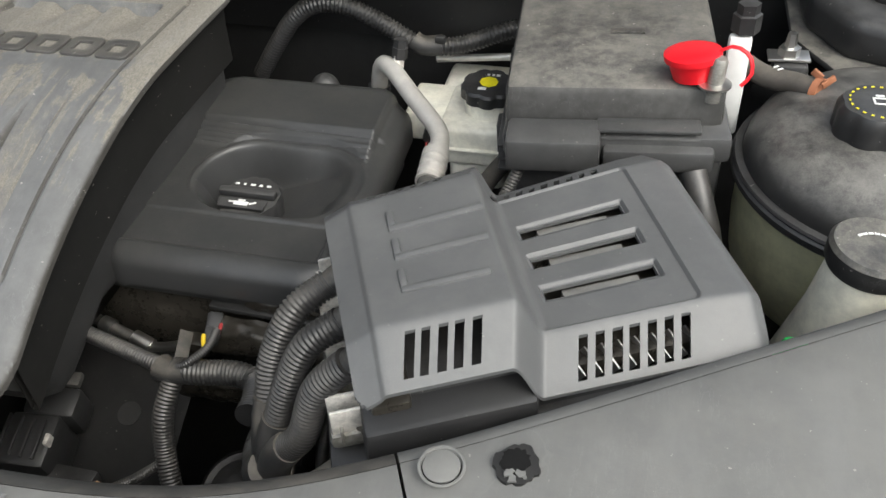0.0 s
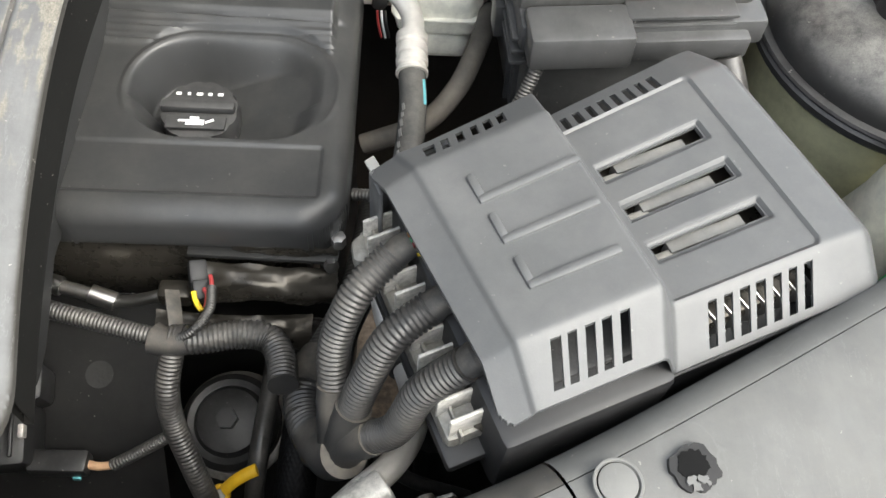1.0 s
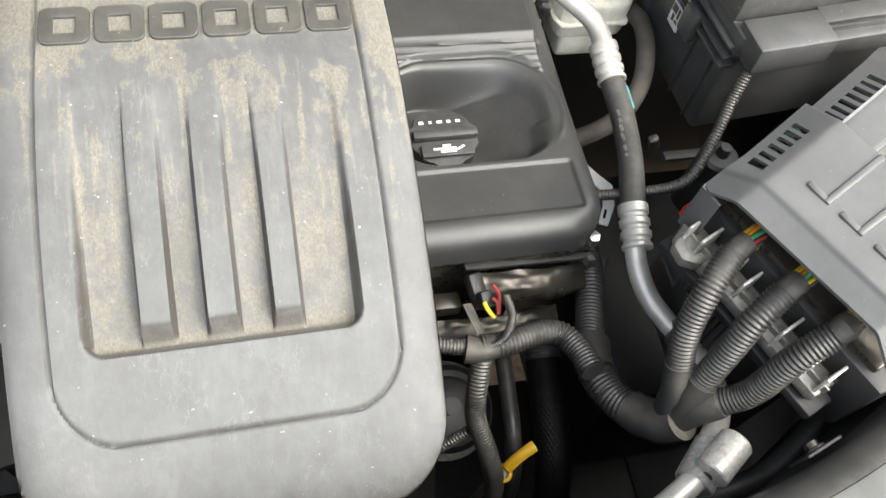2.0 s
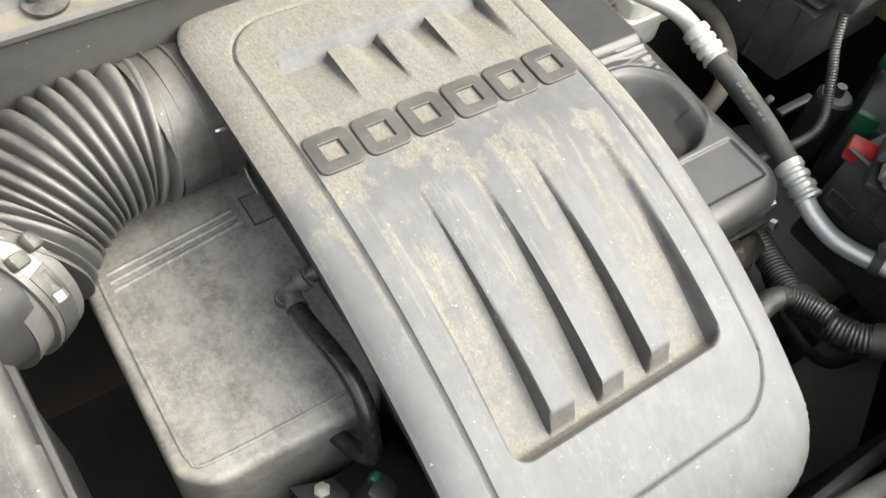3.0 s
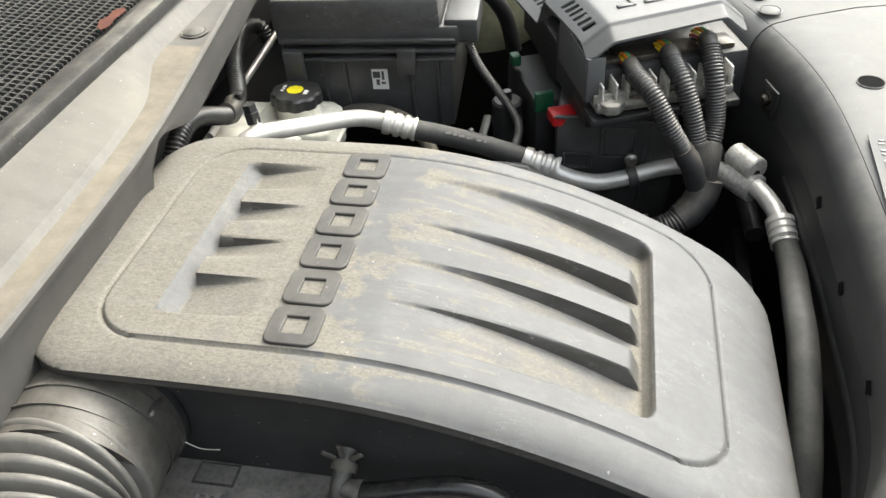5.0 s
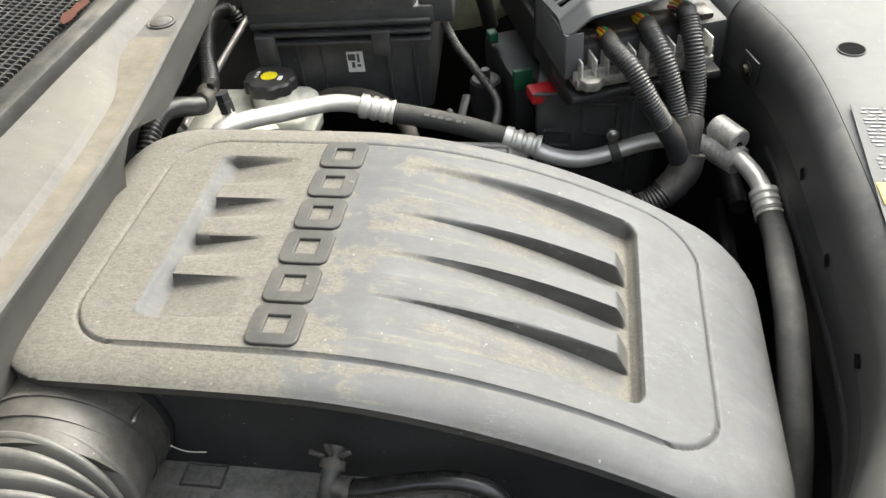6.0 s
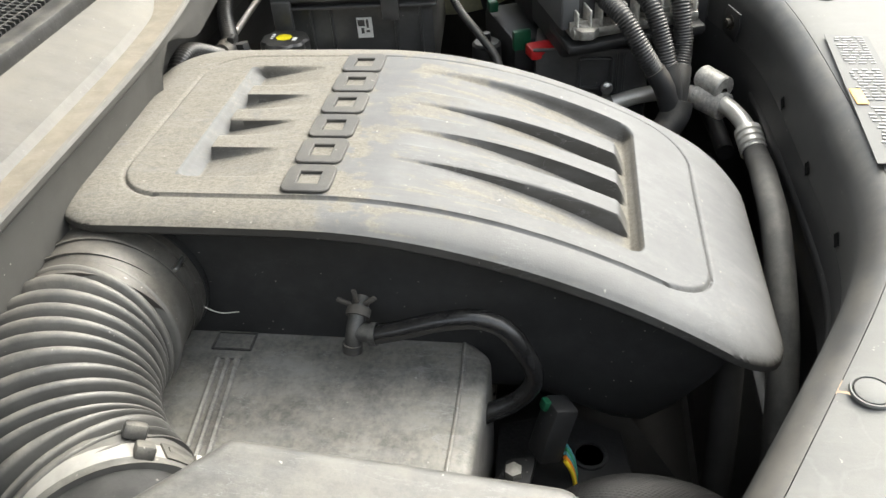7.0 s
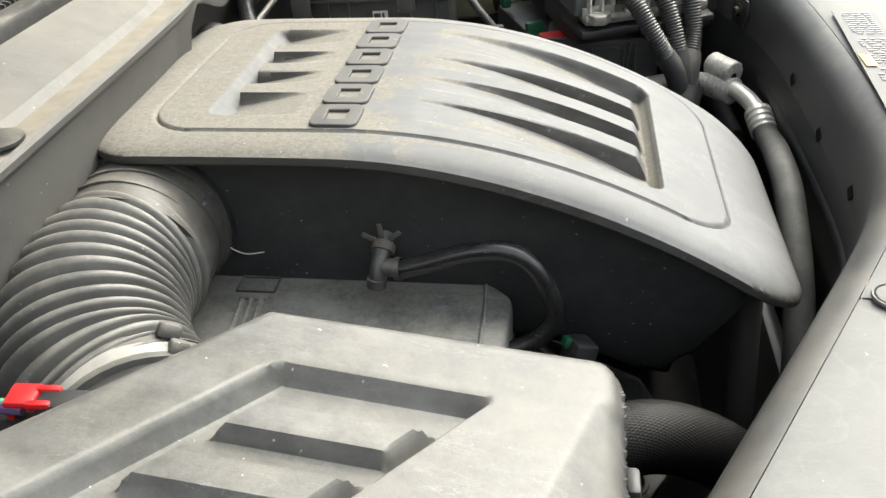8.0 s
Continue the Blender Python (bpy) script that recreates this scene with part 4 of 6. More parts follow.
for x, y, w, h in ((-0.5965, 0.731, 0.0018, 0.029), (-0.5805, 0.731, 0.0018, 0.029), (-0.5885, 0.745, 0.0178, 0.0018), (-0.5885, 0.717, 0.0178, 0.0018)):
    part("label_frame", rbox((x, y, RZ(x) + 0.0006), (w, h, 0.0016), 0.0005), BLACKD, reso)
for i in range(3):
    y0, y1 = 0.7375 - 0.0068 * i, 0.7300 - 0.0076 * i
    part("rib", tube([(-0.606, y0, RZ(-0.606) + 0.0004), (-0.655, (y0 + y1) / 2, RZ(-0.655) + 0.0004), (-0.706, y1, RZ(-0.706) + 0.0004)], 0.0024, 8, step=0.01), RESO, reso)
part("rib_end", rbox((-0.604, 0.7306, RZ(-0.604) + 0.0004), (0.004, 0.020, 0.003), 0.001), RESO, reso)

# breather hose with elbow on the plenum side
breather = thing("breather_hose", "shiny black rubber breather hose with elbow and clip", "hose")
part("tube", tube([(-0.611, 0.622, 0.961), (-0.611, 0.602, 0.967), (-0.610, 0.576, 0.975), (-0.609, 0.552, 0.977), (-0.609, 0.535, 0.968), (-0.611, 0.522, 0.947), (-0.612, 0.518, 0.928), (-0.614, 0.529, 0.910), (-0.62, 0.552, 0.900)], 0.0066, 18), GLOSS, breather, sharp=60)
part("elbow", join(tube([(-0.590, 0.632, 0.974), (-0.602, 0.633, 0.969), (-0.609, 0.6345, 0.962), (-0.612, 0.6355, 0.953)], 0.0058, 16), lathe([(0.004, 0), (0.0068, 0.001), (0.0068, 0.007), (0.004, 0.008)], (-0.6115, 0.636, 0.955), (-0.2, 0.1, -1), 14)), BLACKD, breather)
part("stub", join(tube([(-0.608, 0.635, 0.961), (-0.611, 0.618, 0.962)], 0.0062, 16), lathe([(0.006, 0), (0.0078, 0), (0.0078, 0.004), (0.006, 0.004)], (-0.6105, 0.623, 0.9615), (-0.1, -1, 0.1), 18)), BLACKD, breather)
part("spring_clip", lathe([(0.0060, 0), (0.0080, 0), (0.0080, 0.006), (0.0060, 0.006)], (-0.597, 0.6325, 0.9715), (-0.85, 0.1, -0.5), 20), WORNHOSE, breather)
for ang, ln in ((0.9, 0.010), (-0.1, 0.011), (-1.1, 0.010)):
    part("clip_ear", rbox((-0.5985, 0.6325 - 0.0105 * math.sin(ang), 0.9735 + 0.0095 * math.cos(ang)), (0.002, 0.0035, ln), 0.0008, Euler((ang, 0, 0)).to_matrix()), WORNHOSE, breather)
lint = new("dry_grass_stem", mesh_of("dry_grass_stem", *tube([(-0.588, 0.749, 0.960), (-0.589, 0.736, 0.9545), (-0.590, 0.721, 0.957)], 0.0004, 6, step=0.003), MILK))
tagged(lint, "pale dry grass stem stuck to the plenum side", "grass stem")

# loose multi-wire plug and bracket in front of the resonator
inj = thing("injector_plug", "black plug with green seal and coloured wires", "connector")
im = Euler((0.35, 0.1, 0.5)).to_matrix()
part("plug_body", rbox((-0.612, 0.505, 0.868), (0.020, 0.018, 0.045), 0.003, im), TRAYBLACK, inj)
part("seal", rbox((-0.608, 0.510, 0.888), (0.008, 0.006, 0.008), 0.002, im), DGREEN, inj, "dark green seal")
for i, m_ in enumerate((WIREY, WIREO, TEAL, WIREG, TEAL)):
    part("wire", tube([(-0.622 + 0.0035 * i, 0.496, 0.848), (-0.624 + 0.0035 * i, 0.490, 0.835), (-0.628 + 0.004 * i, 0.485, 0.80)], 0.0015, 8), m_, inj)
brk = thing("support_bracket", "small dark metal support bracket with bolt", "bracket")
part("plate", prism([(-0.66, 0.545), (-0.63, 0.535), (-0.625, 0.515), (-0.655, 0.52)], 0.862, 0.868, 0.001), PLATE, brk)
part("bolt", lathe([(0.006, 0), (0.006, 0.006), (0.001, 0.007)], (-0.642, 0.53, 0.868), seg=6), CAST, brk)
inj.location = (-0.006, 0.0, 0.020)
mountp = thing("engine_mount_bracket", "dark grey stamped engine mount bracket with holes", "bracket")
part("plate", prism([(-0.70, 0.545), (-0.575, 0.545), (-0.560, 0.50), (-0.575, 0.455), (-0.66, 0.440), (-0.71, 0.47)], 0.832, 0.840, 0.002), GRIME, mountp)
part("web", prism([(-0.70, 0.545), (-0.575, 0.545), (-0.575, 0.455), (-0.66, 0.45)], 0.70, 0.833, 0.004), GRIME, mountp)
for x, y in ((-0.600, 0.478), (-0.672, 0.468)):
    part("hole_rim", lathe([(0.001, 0.0002), (0.010, 0.0002), (0.0105, 0.002), (0.013, 0.002), (0.0135, 0.0)], (x, y, 0.8398), seg=20), GRIME, mountp)
part("bolt", lathe([(0.008, 0), (0.008, 0.002), (0.0055, 0.003), (0.0055, 0.008), (0.001, 0.009)], (-0.635, 0.480, 0.840), seg=6), CAST, mountp)
# ---------------------------------------------------------------- cam cover with oil filler
cam_cover = thing("cam_cover", "dark grey plastic cam cover with oil filler well", "engine cover")


def cam_edge(x, y):
    """Distance inside the cam cover's outline; its back corner is cut away and a boss bulges from its back edge."""
    d = -sd_rect(x, y, -0.279, 0.690, 0.1135, 0.145, 0.036)
    d = np.minimum(d, 0.80 * (0.828 - y) + 0.60 * (-0.190 - x) + 0.002)
    return np.maximum(d, 0.016 - np.hypot(x + 0.272, y - 0.840))


def cam_top(x, y):
    d = cam_edge(x, y)
    t = np.clip(1 - d / 0.020, 0, 1)
    well = sd_rect(x, y, -0.262, 0.6725, 0.081, 0.0530, 0.052)
    clear = sstep(well, 0.0045, 0.010)
    z = 0.911 + 0.04 * np.clip(y - 0.66, 0, 0.2) - 0.018 * (1 - np.sqrt(1 - t * t))
    # three steps across the cover, the deck behind them standing higher
    for gy in (0.717, 0.729, 0.741):
        g = (y - gy) + 0.02 * (x + 0.27)
        z += (0.0030 * np.exp(-(np.clip(-g, 0, 1) / 0.0045) ** 2) * sstep(g, -0.012, 0.0) - 0.0028 * np.exp(-((g - 0.0016) / 0.0014) ** 2)) * sstep(-x, 0.183, 0.188) * clear
    z += 0.0035 * sstep(y, 0.743, 0.750) * sstep(-x, 0.172, 0.186)
    # sunk front field
    f = sd_rect(x, y, -0.30, 0.5915, 0.115, 0.0245, 0.004)
    z -= 0.0022 * sstep(-f, -0.0005, 0.0025)
    # filler well: steep at the back and the blind end, a ramp out towards the open end
    well = np.maximum(well, 0.6195 - y)
    open_end = np.clip((-0.190 - x) / 0.085, 0, 1)
    wall = np.where(y > 0.66, sstep(-well, 0.0, 0.021 - 0.009 * sstep(-x, 0.27, 0.33)), sstep(-well, 0.0, 0.008 + 0.018 * sstep(y, 0.625, 0.66)))
    z -= 0.040 * wall * open_end ** 0.8
    z += 0.0014 * np.exp(-((well - 0.003) / 0.0022) ** 2) * sstep(y, 0.63, 0.65)
    return z


cx, cyy = np.arange(-0.3935, -0.1600, 0.0012), np.arange(0.543, 0.8625, 0.0012)
part("cover_shell", sheet(cx, cyy, cam_top, lambda x, y: cam_edge(x, y) > 0.0, 0.020), CAMCOVER, cam_cover, sharp=50)
part("skirt", join(prism([(-0.388, 0.552), (-0.180, 0.552), (-0.168, 0.565), (-0.168, 0.612), (-0.388, 0.612)], 0.862, 0.886, 0.004), prism([(-0.186, 0.610), (-0.168, 0.610), (-0.168, 0.78), (-0.186, 0.80)], 0.862, 0.886, 0.004)), BLACK, cam_cover)
part("skirt_bolt", lathe([(0.006, 0), (0.006, 0.010), (0.001, 0.011)], (-0.172, 0.556, 0.868), seg=6), STEEL, cam_cover)

oil_cap = thing("oil_filler_cap", "black ribbed oil filler cap with white symbols", "cap")
part("cap_body", lathe([(0.024, -0.02), (0.030, -0.018), (0.0315, 0.004), (0.030, 0.009), (0.020, 0.0105), (0.001, 0.011)], (-0.268, 0.683, 0.866), (0, -0.05, 1), 48, 12, 0.05), BLACK, oil_cap)
part("grip_bar", rbox((-0.268, 0.682, 0.880), (0.058, 0.010, 0.008), 0.003), BLACK, oil_cap)
part("cap_step", rbox((-0.268, 0.667, 0.8778), (0.046, 0.013, 0.003), 0.001), BLACK, oil_cap)
for i, w in enumerate((0.005, 0.003, 0.006, 0.004, 0.005)):
    part("print_bar", rbox((-0.286 + 0.0082 * i, 0.6975, 0.8775), (w * 0.8, 0.0026, 0.0008), 0), WHITE, oil_cap)
part("oil_can_symbol", join(rbox((-0.268, 0.6655, 0.8802), (0.014, 0.005, 0.0008), 0), rbox((-0.278, 0.667, 0.8802), (0.006, 0.0018, 0.0008), 0), rbox((-0.257, 0.667, 0.8802), (0.007, 0.0018, 0.0008), 0, Euler((0, 0, 0.5)).to_matrix()),
                            rbox((-0.269, 0.670, 0.8802), (0.007, 0.002, 0.0008), 0)), WHITE, oil_cap)

# ---------------------------------------------------------------- control unit with vented cover
EA = radians(22.35)
# the unit leans up towards the fender
EM = Matrix(((0.838, -0.358, 0, -0.0648), (0.3436, 0.8682, 0, 0.3858), (0.0865, 0.006, 0.94, 1.0524 - 0.94 * 1.034), (0, 0, 0, 1)))


def fan(p):
    """The cover widens slightly towards its outer end; its left edge and the slots in its sloping sides run askew."""
    u, v, z = p
    inner = min(1.0, max(0.0, (u + 0.004) / 0.012)) * min(1.0, max(0.0, (0.222 - u) / 0.02))
    skew = 0.25 * min(0.0, v + 0.003) * inner + 0.32 * max(0.0, v - 0.130) * inner - 0.055 * (v - 0.06) * min(1.0, max(0.0, (0.03 - u) / 0.05))
    return EM @ Vector((u + skew, v * (1 + 0.85 * max(0, u)) if v > 0 else v, z))


def ecu_top(u, v):
    low = sstep(u, 0.081, 0.103 )
    z = 1.034 - 0.034 * low - 0.05 * np.clip(v, 0, 0.2)
    # slopes on all four sides
    soft = lambda q: 0.0014 * np.log1p(np.exp(np.clip(q / 0.0014, -30, 30))) + 0.9 * np.maximum(q - 0.042, 0)
    z -= 0.82 * soft(-v - 0.001)
    z -= 0.62 * soft(v - 0.126)
    z -= 0.45 * soft(-u - 0.007)
    z -= 0.10 * soft(u - 0.207) + 0.9 * soft(u - 0.238)
    # left margin crease and framed field on the low side
    z -= 0.0020 * sstep(-u, 0.0065, 0.0100)
    f = sd_rect(u, v, 0.130, 0.064, 0.077, 0.064, 0.005)
    z -= 0.0022 * sstep(-f, 0, 0.0022) * sstep(u, 0.100, 0.106)
    # recesses round the long slots
    for c in (0.0255, 0.0550, 0.0845):
        z -= 0.0028 * sstep(-sd_rect(u, v, 0.151, c + 0.006, 0.042, 0.0080, 0.002), 0, 0.0022)
    return z


def ecu_keep(u, v):
    cut = np.zeros(u.shape, bool)
    for c in (0.0255, 0.0550, 0.0845):
        cut |= (np.abs(u - 0.151) < 0.039) & (np.abs(v - c - 0.006) < 0.0045)
    for i in range(5):
        cut |= (np.abs(u - 0.0165 - 0.0106 * i) < 0.0031) & (v > -0.0255) & (v < -0.005)
    for i in range(7):
        cut |= (np.abs(u - 0.1270 - 0.0112 * i) < 0.0032) & (v > -0.0265) & (v < -0.006)
    for i in range(6):
        cut |= (np.abs(u - 0.0060 - 0.0098 * i) < 0.0027) & (v > 0.134) & (v < 0.1475)
    for i in range(9):
        cut |= (np.abs(u - 0.1000 - 0.0105 * i) < 0.0027) & (v > 0.1285) & (v < 0.143)
    d = -sd_rect(u, v, 0.110, 0.0615, 0.136, 0.0930, 0.011)
    return (d > 0) & ~cut


ecu = thing("engine_control_unit", "finned cast aluminium control unit under vented cover", "control unit")
us, vs = np.arange(-0.035, 0.2511, 0.0010), np.arange(-0.037, 0.1561, 0.0010)
ev, ef = sheet(us, vs, ecu_top, ecu_keep, 0.0028)
ecu_cover = thing("control_unit_cover", "grey plastic vented cover over the control unit", "cover")
part("cover_shell", ([fan(v) for v in ev], ef), ECUGREY, ecu_cover, sharp=38)


for c, u1 in ((0.026, 0.074), (0.057, 0.079), (0.087, 0.083)):
    zb = float(ecu_top(np.array(0.045), np.array(c)))
    bead = join(rbox(((0.015 + u1) / 2, c, zb), (u1 - 0.015, 0.0058, 0.0042), 0.0018), rbox((0.0178, c + 0.0095, zb - 0.0005), (0.0056, 0.0185, 0.0042), 0.0018))
    part("stiffening_bead", ([fan(v) for v in bead[0]], bead[1]), ECUGREY, ecu_cover)


def ebox(u, v, z, s, r=0.003, m=None):
    g = rbox((u, v, z), s, r, m)
    return [EM @ Vector(p) for p in g[0]], g[1]


part("base_tray", join(ebox(0.036, 0.056, 0.945, (0.112, 0.186, 0.072), 0.006), ebox(0.160, 0.060, 0.930, (0.150, 0.176, 0.058), 0.006)), TRAYBLACK, ecu)
part("tray_flange", ebox(0.160, 0.060, 0.956, (0.158, 0.178, 0.005), 0.002), BLACK, ecu)
part("housing", ebox(0.145, 0.062, 0.968, (0.130, 0.150, 0.016), 0.005), DARKMETAL, ecu)
for c in (0.0255, 0.0550, 0.0845):
    part("housing_step", ebox(0.153, (c + 0.0080) * 1.128, 0.9840 - 0.05 * c, (0.054, 0.0085, 0.010), 0.001), CLIPGREY, ecu)
    part("housing_ledge", ebox(0.122, (c + 0.0065) * 1.10, 0.9825 - 0.05 * c, (0.016, 0.0045, 0.010), 0.001), CAST, ecu)
part("inner_deck", ebox(0.045, 0.058, 0.978, (0.10, 0.142, 0.012), 0.004), BLACK, ecu)
part("connector_deck", ebox(-0.017, 0.066, 0.948, (0.052, 0.158, 0.014), 0.005), CAST, ecu)
part("connector_block", ebox(0.000, 0.058, 0.972, (0.026, 0.160, 0.030), 0.003), DARKMETAL, ecu)
part("cross_web", ebox(-0.034, 0.066, 0.954, (0.0022, 0.160, 0.014), 0.0006), CAST, ecu)
part("tray_lip", ebox(-0.011, 0.064, 0.932, (0.068, 0.172, 0.010), 0.003), TRAYBLACK, ecu)
# tall fins between the plugs, each with its worn bright edge
for i in range(11):
    part("fin", ebox(-0.0175, -0.008 + 0.0146 * i, 0.960 + 0.002 * (i % 3 == 0), (0.046 + 0.004 * (i % 2), 0.0026, 0.026), 0.001), CASTF, ecu)
part("cover_skirt", join(ebox(0.018, 0.1530, 0.976, (0.092, 0.0028, 0.050), 0.001), ebox(-0.0290, 0.1435, 0.976, (0.0028, 0.020, 0.050), 0.001)), ECUGREY, ecu_cover)
for i in range(8):
    part("cooling_fin", ebox(0.120 + 0.0112 * i, -0.008, 0.970, (0.0014, 0.020, 0.016), 0.0004, Euler((0.5, 0.0, 0.5)).to_matrix()), STEEL, ecu)
for v, du, k, low in ((-0.008, 0.006, 0.52, 0.951), (0.130, 0.002, 1.0, 0.944)):
    poly = [(du + k * a, v + k * b) for a, b in ((-0.055, -0.006), (-0.046, -0.017), (-0.02, -0.019), (-0.012, -0.010), (-0.012, 0.016), (-0.030, 0.016), (-0.052, 0.008))]
    lug = prism(poly, low, 0.956, 0.003, 2)
    lug_ob = part("mount_lug", ([EM @ Vector(p) for p in lug[0]], lug[1]), CAST if v > 0 else DARKMETAL, ecu)
    pocket = prism([(du - 0.034 + 0.55 * (a - du + 0.034), v + 0.55 * (b - v)) for a, b in poly], 0.9555, 0.9575, 0.001, 1)
    part("lug_bolt", ebox(du - 0.030 * k, v - 0.004, low - 0.010, (0.006, 0.006, 0.026), 0.0028), STEEL, lug_ob)
    part("lug_boss", ([EM @ Vector(p) for p in pocket[0]], pocket[1]), CAST if v > 0 else DARKMETAL, lug_ob)
gclip = thing("green_wedge", "bright green plastic wedge beside the control unit", "clip")
part("wedge", rbox((0.207, 0.464, 0.986), (0.016, 0.012, 0.022), 0.003, Euler((0, 0.2, 0.4)).to_matrix()), GREEN, gclip)

# harness: three corrugated branches that run into one taped trunk
# the branches meet the control unit's end
harness = thing("engine_harness", "three black corrugated harness branches with taped trunk", "wiring harness")
YJ = (-0.162, 0.384, 0.892)
for a, b, c, dcol in (((-0.102, 0.476, 1.002), (-0.129, 0.464, 1.000), (-0.162, 0.425, 0.958), WIRER), ((-0.080, 0.439, 1.006), (-0.107, 0.427, 1.005), (-0.143, 0.402, 0.958), WIREY), ((-0.062, 0.402, 1.012), (-0.089, 0.390, 1.012), (-0.124, 0.378, 0.948), WIRER)):
    p0, p1 = Vector(a), Vector(b)
    mid = Vector(c)
    part("branch_sleeve", tube([p1, (p1 + mid) / 2 + Vector((-0.004, 0, 0.008)), mid, mid.lerp(Vector(YJ), 0.45)], 0.0103, 18, ridge=0.0012, pitch=0.0032), CONDUIT, harness, sharp=60)
    part("taped_end", tube([p0.lerp(p1, 0.62) + Vector((0, 0, 0.004)), p0.lerp(p1, 0.82) + Vector((0, 0, 0.003)), p1 + (mid - p1) * 0.08], 0.0092, 16, wobble=0.0006), TAPE, harness)
    for k in range(11):
        an = k * 0.571
        off = Vector((0.0, 0.0066 * math.cos(an), 0.0066 * math.sin(an)))
        part("wire", tube([p0.lerp(p1, 0.12) + off * 1.15, p0.lerp(p1, 0.4) + off * 1.1 + Vector((0, 0, 0.003)), p0.lerp(p1, 0.72) + off * 0.95 + Vector((0, 0, 0.003))], 0.0017, 8), (dcol, WIREY, WIREO, WIREG, dcol, TAPE, WIREY, WIREO, dcol, WIREY, TAPE)[k], harness)
    part("taped_end", tube([mid.lerp(Vector(YJ), 0.35), mid.lerp(Vector(YJ), 0.7), Vector(YJ) + Vector((0, 0, -0.02))], 0.0118, 16, wobble=0.0005), TAPE, harness)
part("taped_trunk", tube([(-0.156, 0.380, 0.897), (-0.163, 0.384, 0.882), (-0.172, 0.394, 0.868), (-0.178, 0.404, 0.861)], 0.0165, 20, wobble=0.0007), TAPE, harness)
part("trunk_sleeve", tube([(-0.172, 0.394, 0.868), (-0.184, 0.412, 0.857), (-0.190, 0.434, 0.849), (-0.188, 0.452, 0.842)], 0.0148, 18, ridge=0.0014, pitch=0.0038), CONDUIT, harness, sharp=60)
part("taped_joint", tube([(-0.190, 0.440, 0.847), (-0.188, 0.458, 0.840), (-0.182, 0.474, 0.835)], 0.0162, 18, wobble=0.0008), TAPE, harness)
part("trunk_sleeve", tube([(-0.188, 0.417, 0.855), (-0.190, 0.440, 0.845), (-0.186, 0.466, 0.836), (-0.172, 0.503, 0.828), (-0.160, 0.54, 0.825), (-0.154, 0.58, 0.822), (-0.15, 0.63, 0.81)], 0.0135, 18, ridge=0.0014, pitch=0.004), CONDUIT, harness, sharp=60)
low_harness = thing("injector_harness", "thin black corrugated harness in front of the engine", "wiring harness")
part("cross_sleeve", tube([(-0.186, 0.440, 0.832), (-0.190, 0.462, 0.826), (-0.200, 0.480, 0.822), (-0.22, 0.484, 0.823), (-0.255, 0.478, 0.822), (-0.275, 0.478, 0.820)], 0.0115, 18, ridge=0.0013, pitch=0.0036), CONDUIT, low_harness, sharp=60)
part("side_sleeve", tube([(-0.275, 0.478, 0.820), (-0.30, 0.482, 0.820), (-0.335, 0.490, 0.820), (-0.38, 0.50, 0.82)], 0.0075, 16, ridge=0.0009, pitch=0.003), CONDUIT, low_harness, sharp=60)
part("drop_sleeve", tube([(-0.274, 0.472, 0.815), (-0.278, 0.450, 0.790), (-0.276, 0.435, 0.76), (-0.262, 0.410, 0.725), (-0.25, 0.39, 0.68), (-0.245, 0.375, 0.6)], 0.0095, 16, ridge=0.0011, pitch=0.0034), CONDUIT, low_harness, sharp=60)
part("taped_joint", tube([(-0.262, 0.478, 0.822), (-0.276, 0.476, 0.819), (-0.288, 0.479, 0.818)], 0.012, 14, wobble=0.0008), TAPE, low_harness)
part("tape_tail", rbox((-0.275, 0.497, 0.824), (0.012, 0.042, 0.0012), 0.0004, Euler((0.15, 0.55, 0.35)).to_matrix()), TAPE, low_harness)
part("lead_sleeve", tube([(-0.276, 0.474, 0.824), (-0.258, 0.478, 0.834), (-0.247, 0.495, 0.838), (-0.248, 0.515, 0.838)], 0.004, 12, ridge=0.0006, pitch=0.002), CONDUIT, low_harness, sharp=60)

coil = thing("coil_plug", "black coil plug with yellow and red wires", "connector")
part("plug_body", rbox((-0.259, 0.546, 0.830), (0.015, 0.026, 0.012), 0.003, Euler((0.4, 0.2, 0.3)).to_matrix()), TRAYBLACK, coil)
part("plug_body", rbox((-0.254, 0.531, 0.834), (0.013, 0.016, 0.011), 0.002, Euler((0.4, 0.2, 0.3)).to_matrix()), TRAYBLACK, coil)
part("wire", tube([(-0.258, 0.526, 0.840), (-0.255, 0.518, 0.838), (-0.250, 0.512, 0.836)], 0.0022, 8), WIREY, coil)
part("wire", tube([(-0.250, 0.528, 0.842), (-0.246, 0.522, 0.842), (-0.247, 0.514, 0.838)], 0.0018, 8), WIRER, coil)
part("wire", tube([(-0.247, 0.540, 0.842), (-0.244, 0.530, 0.844), (-0.247, 0.518, 0.840)], 0.0018, 8), WIRER, coil)
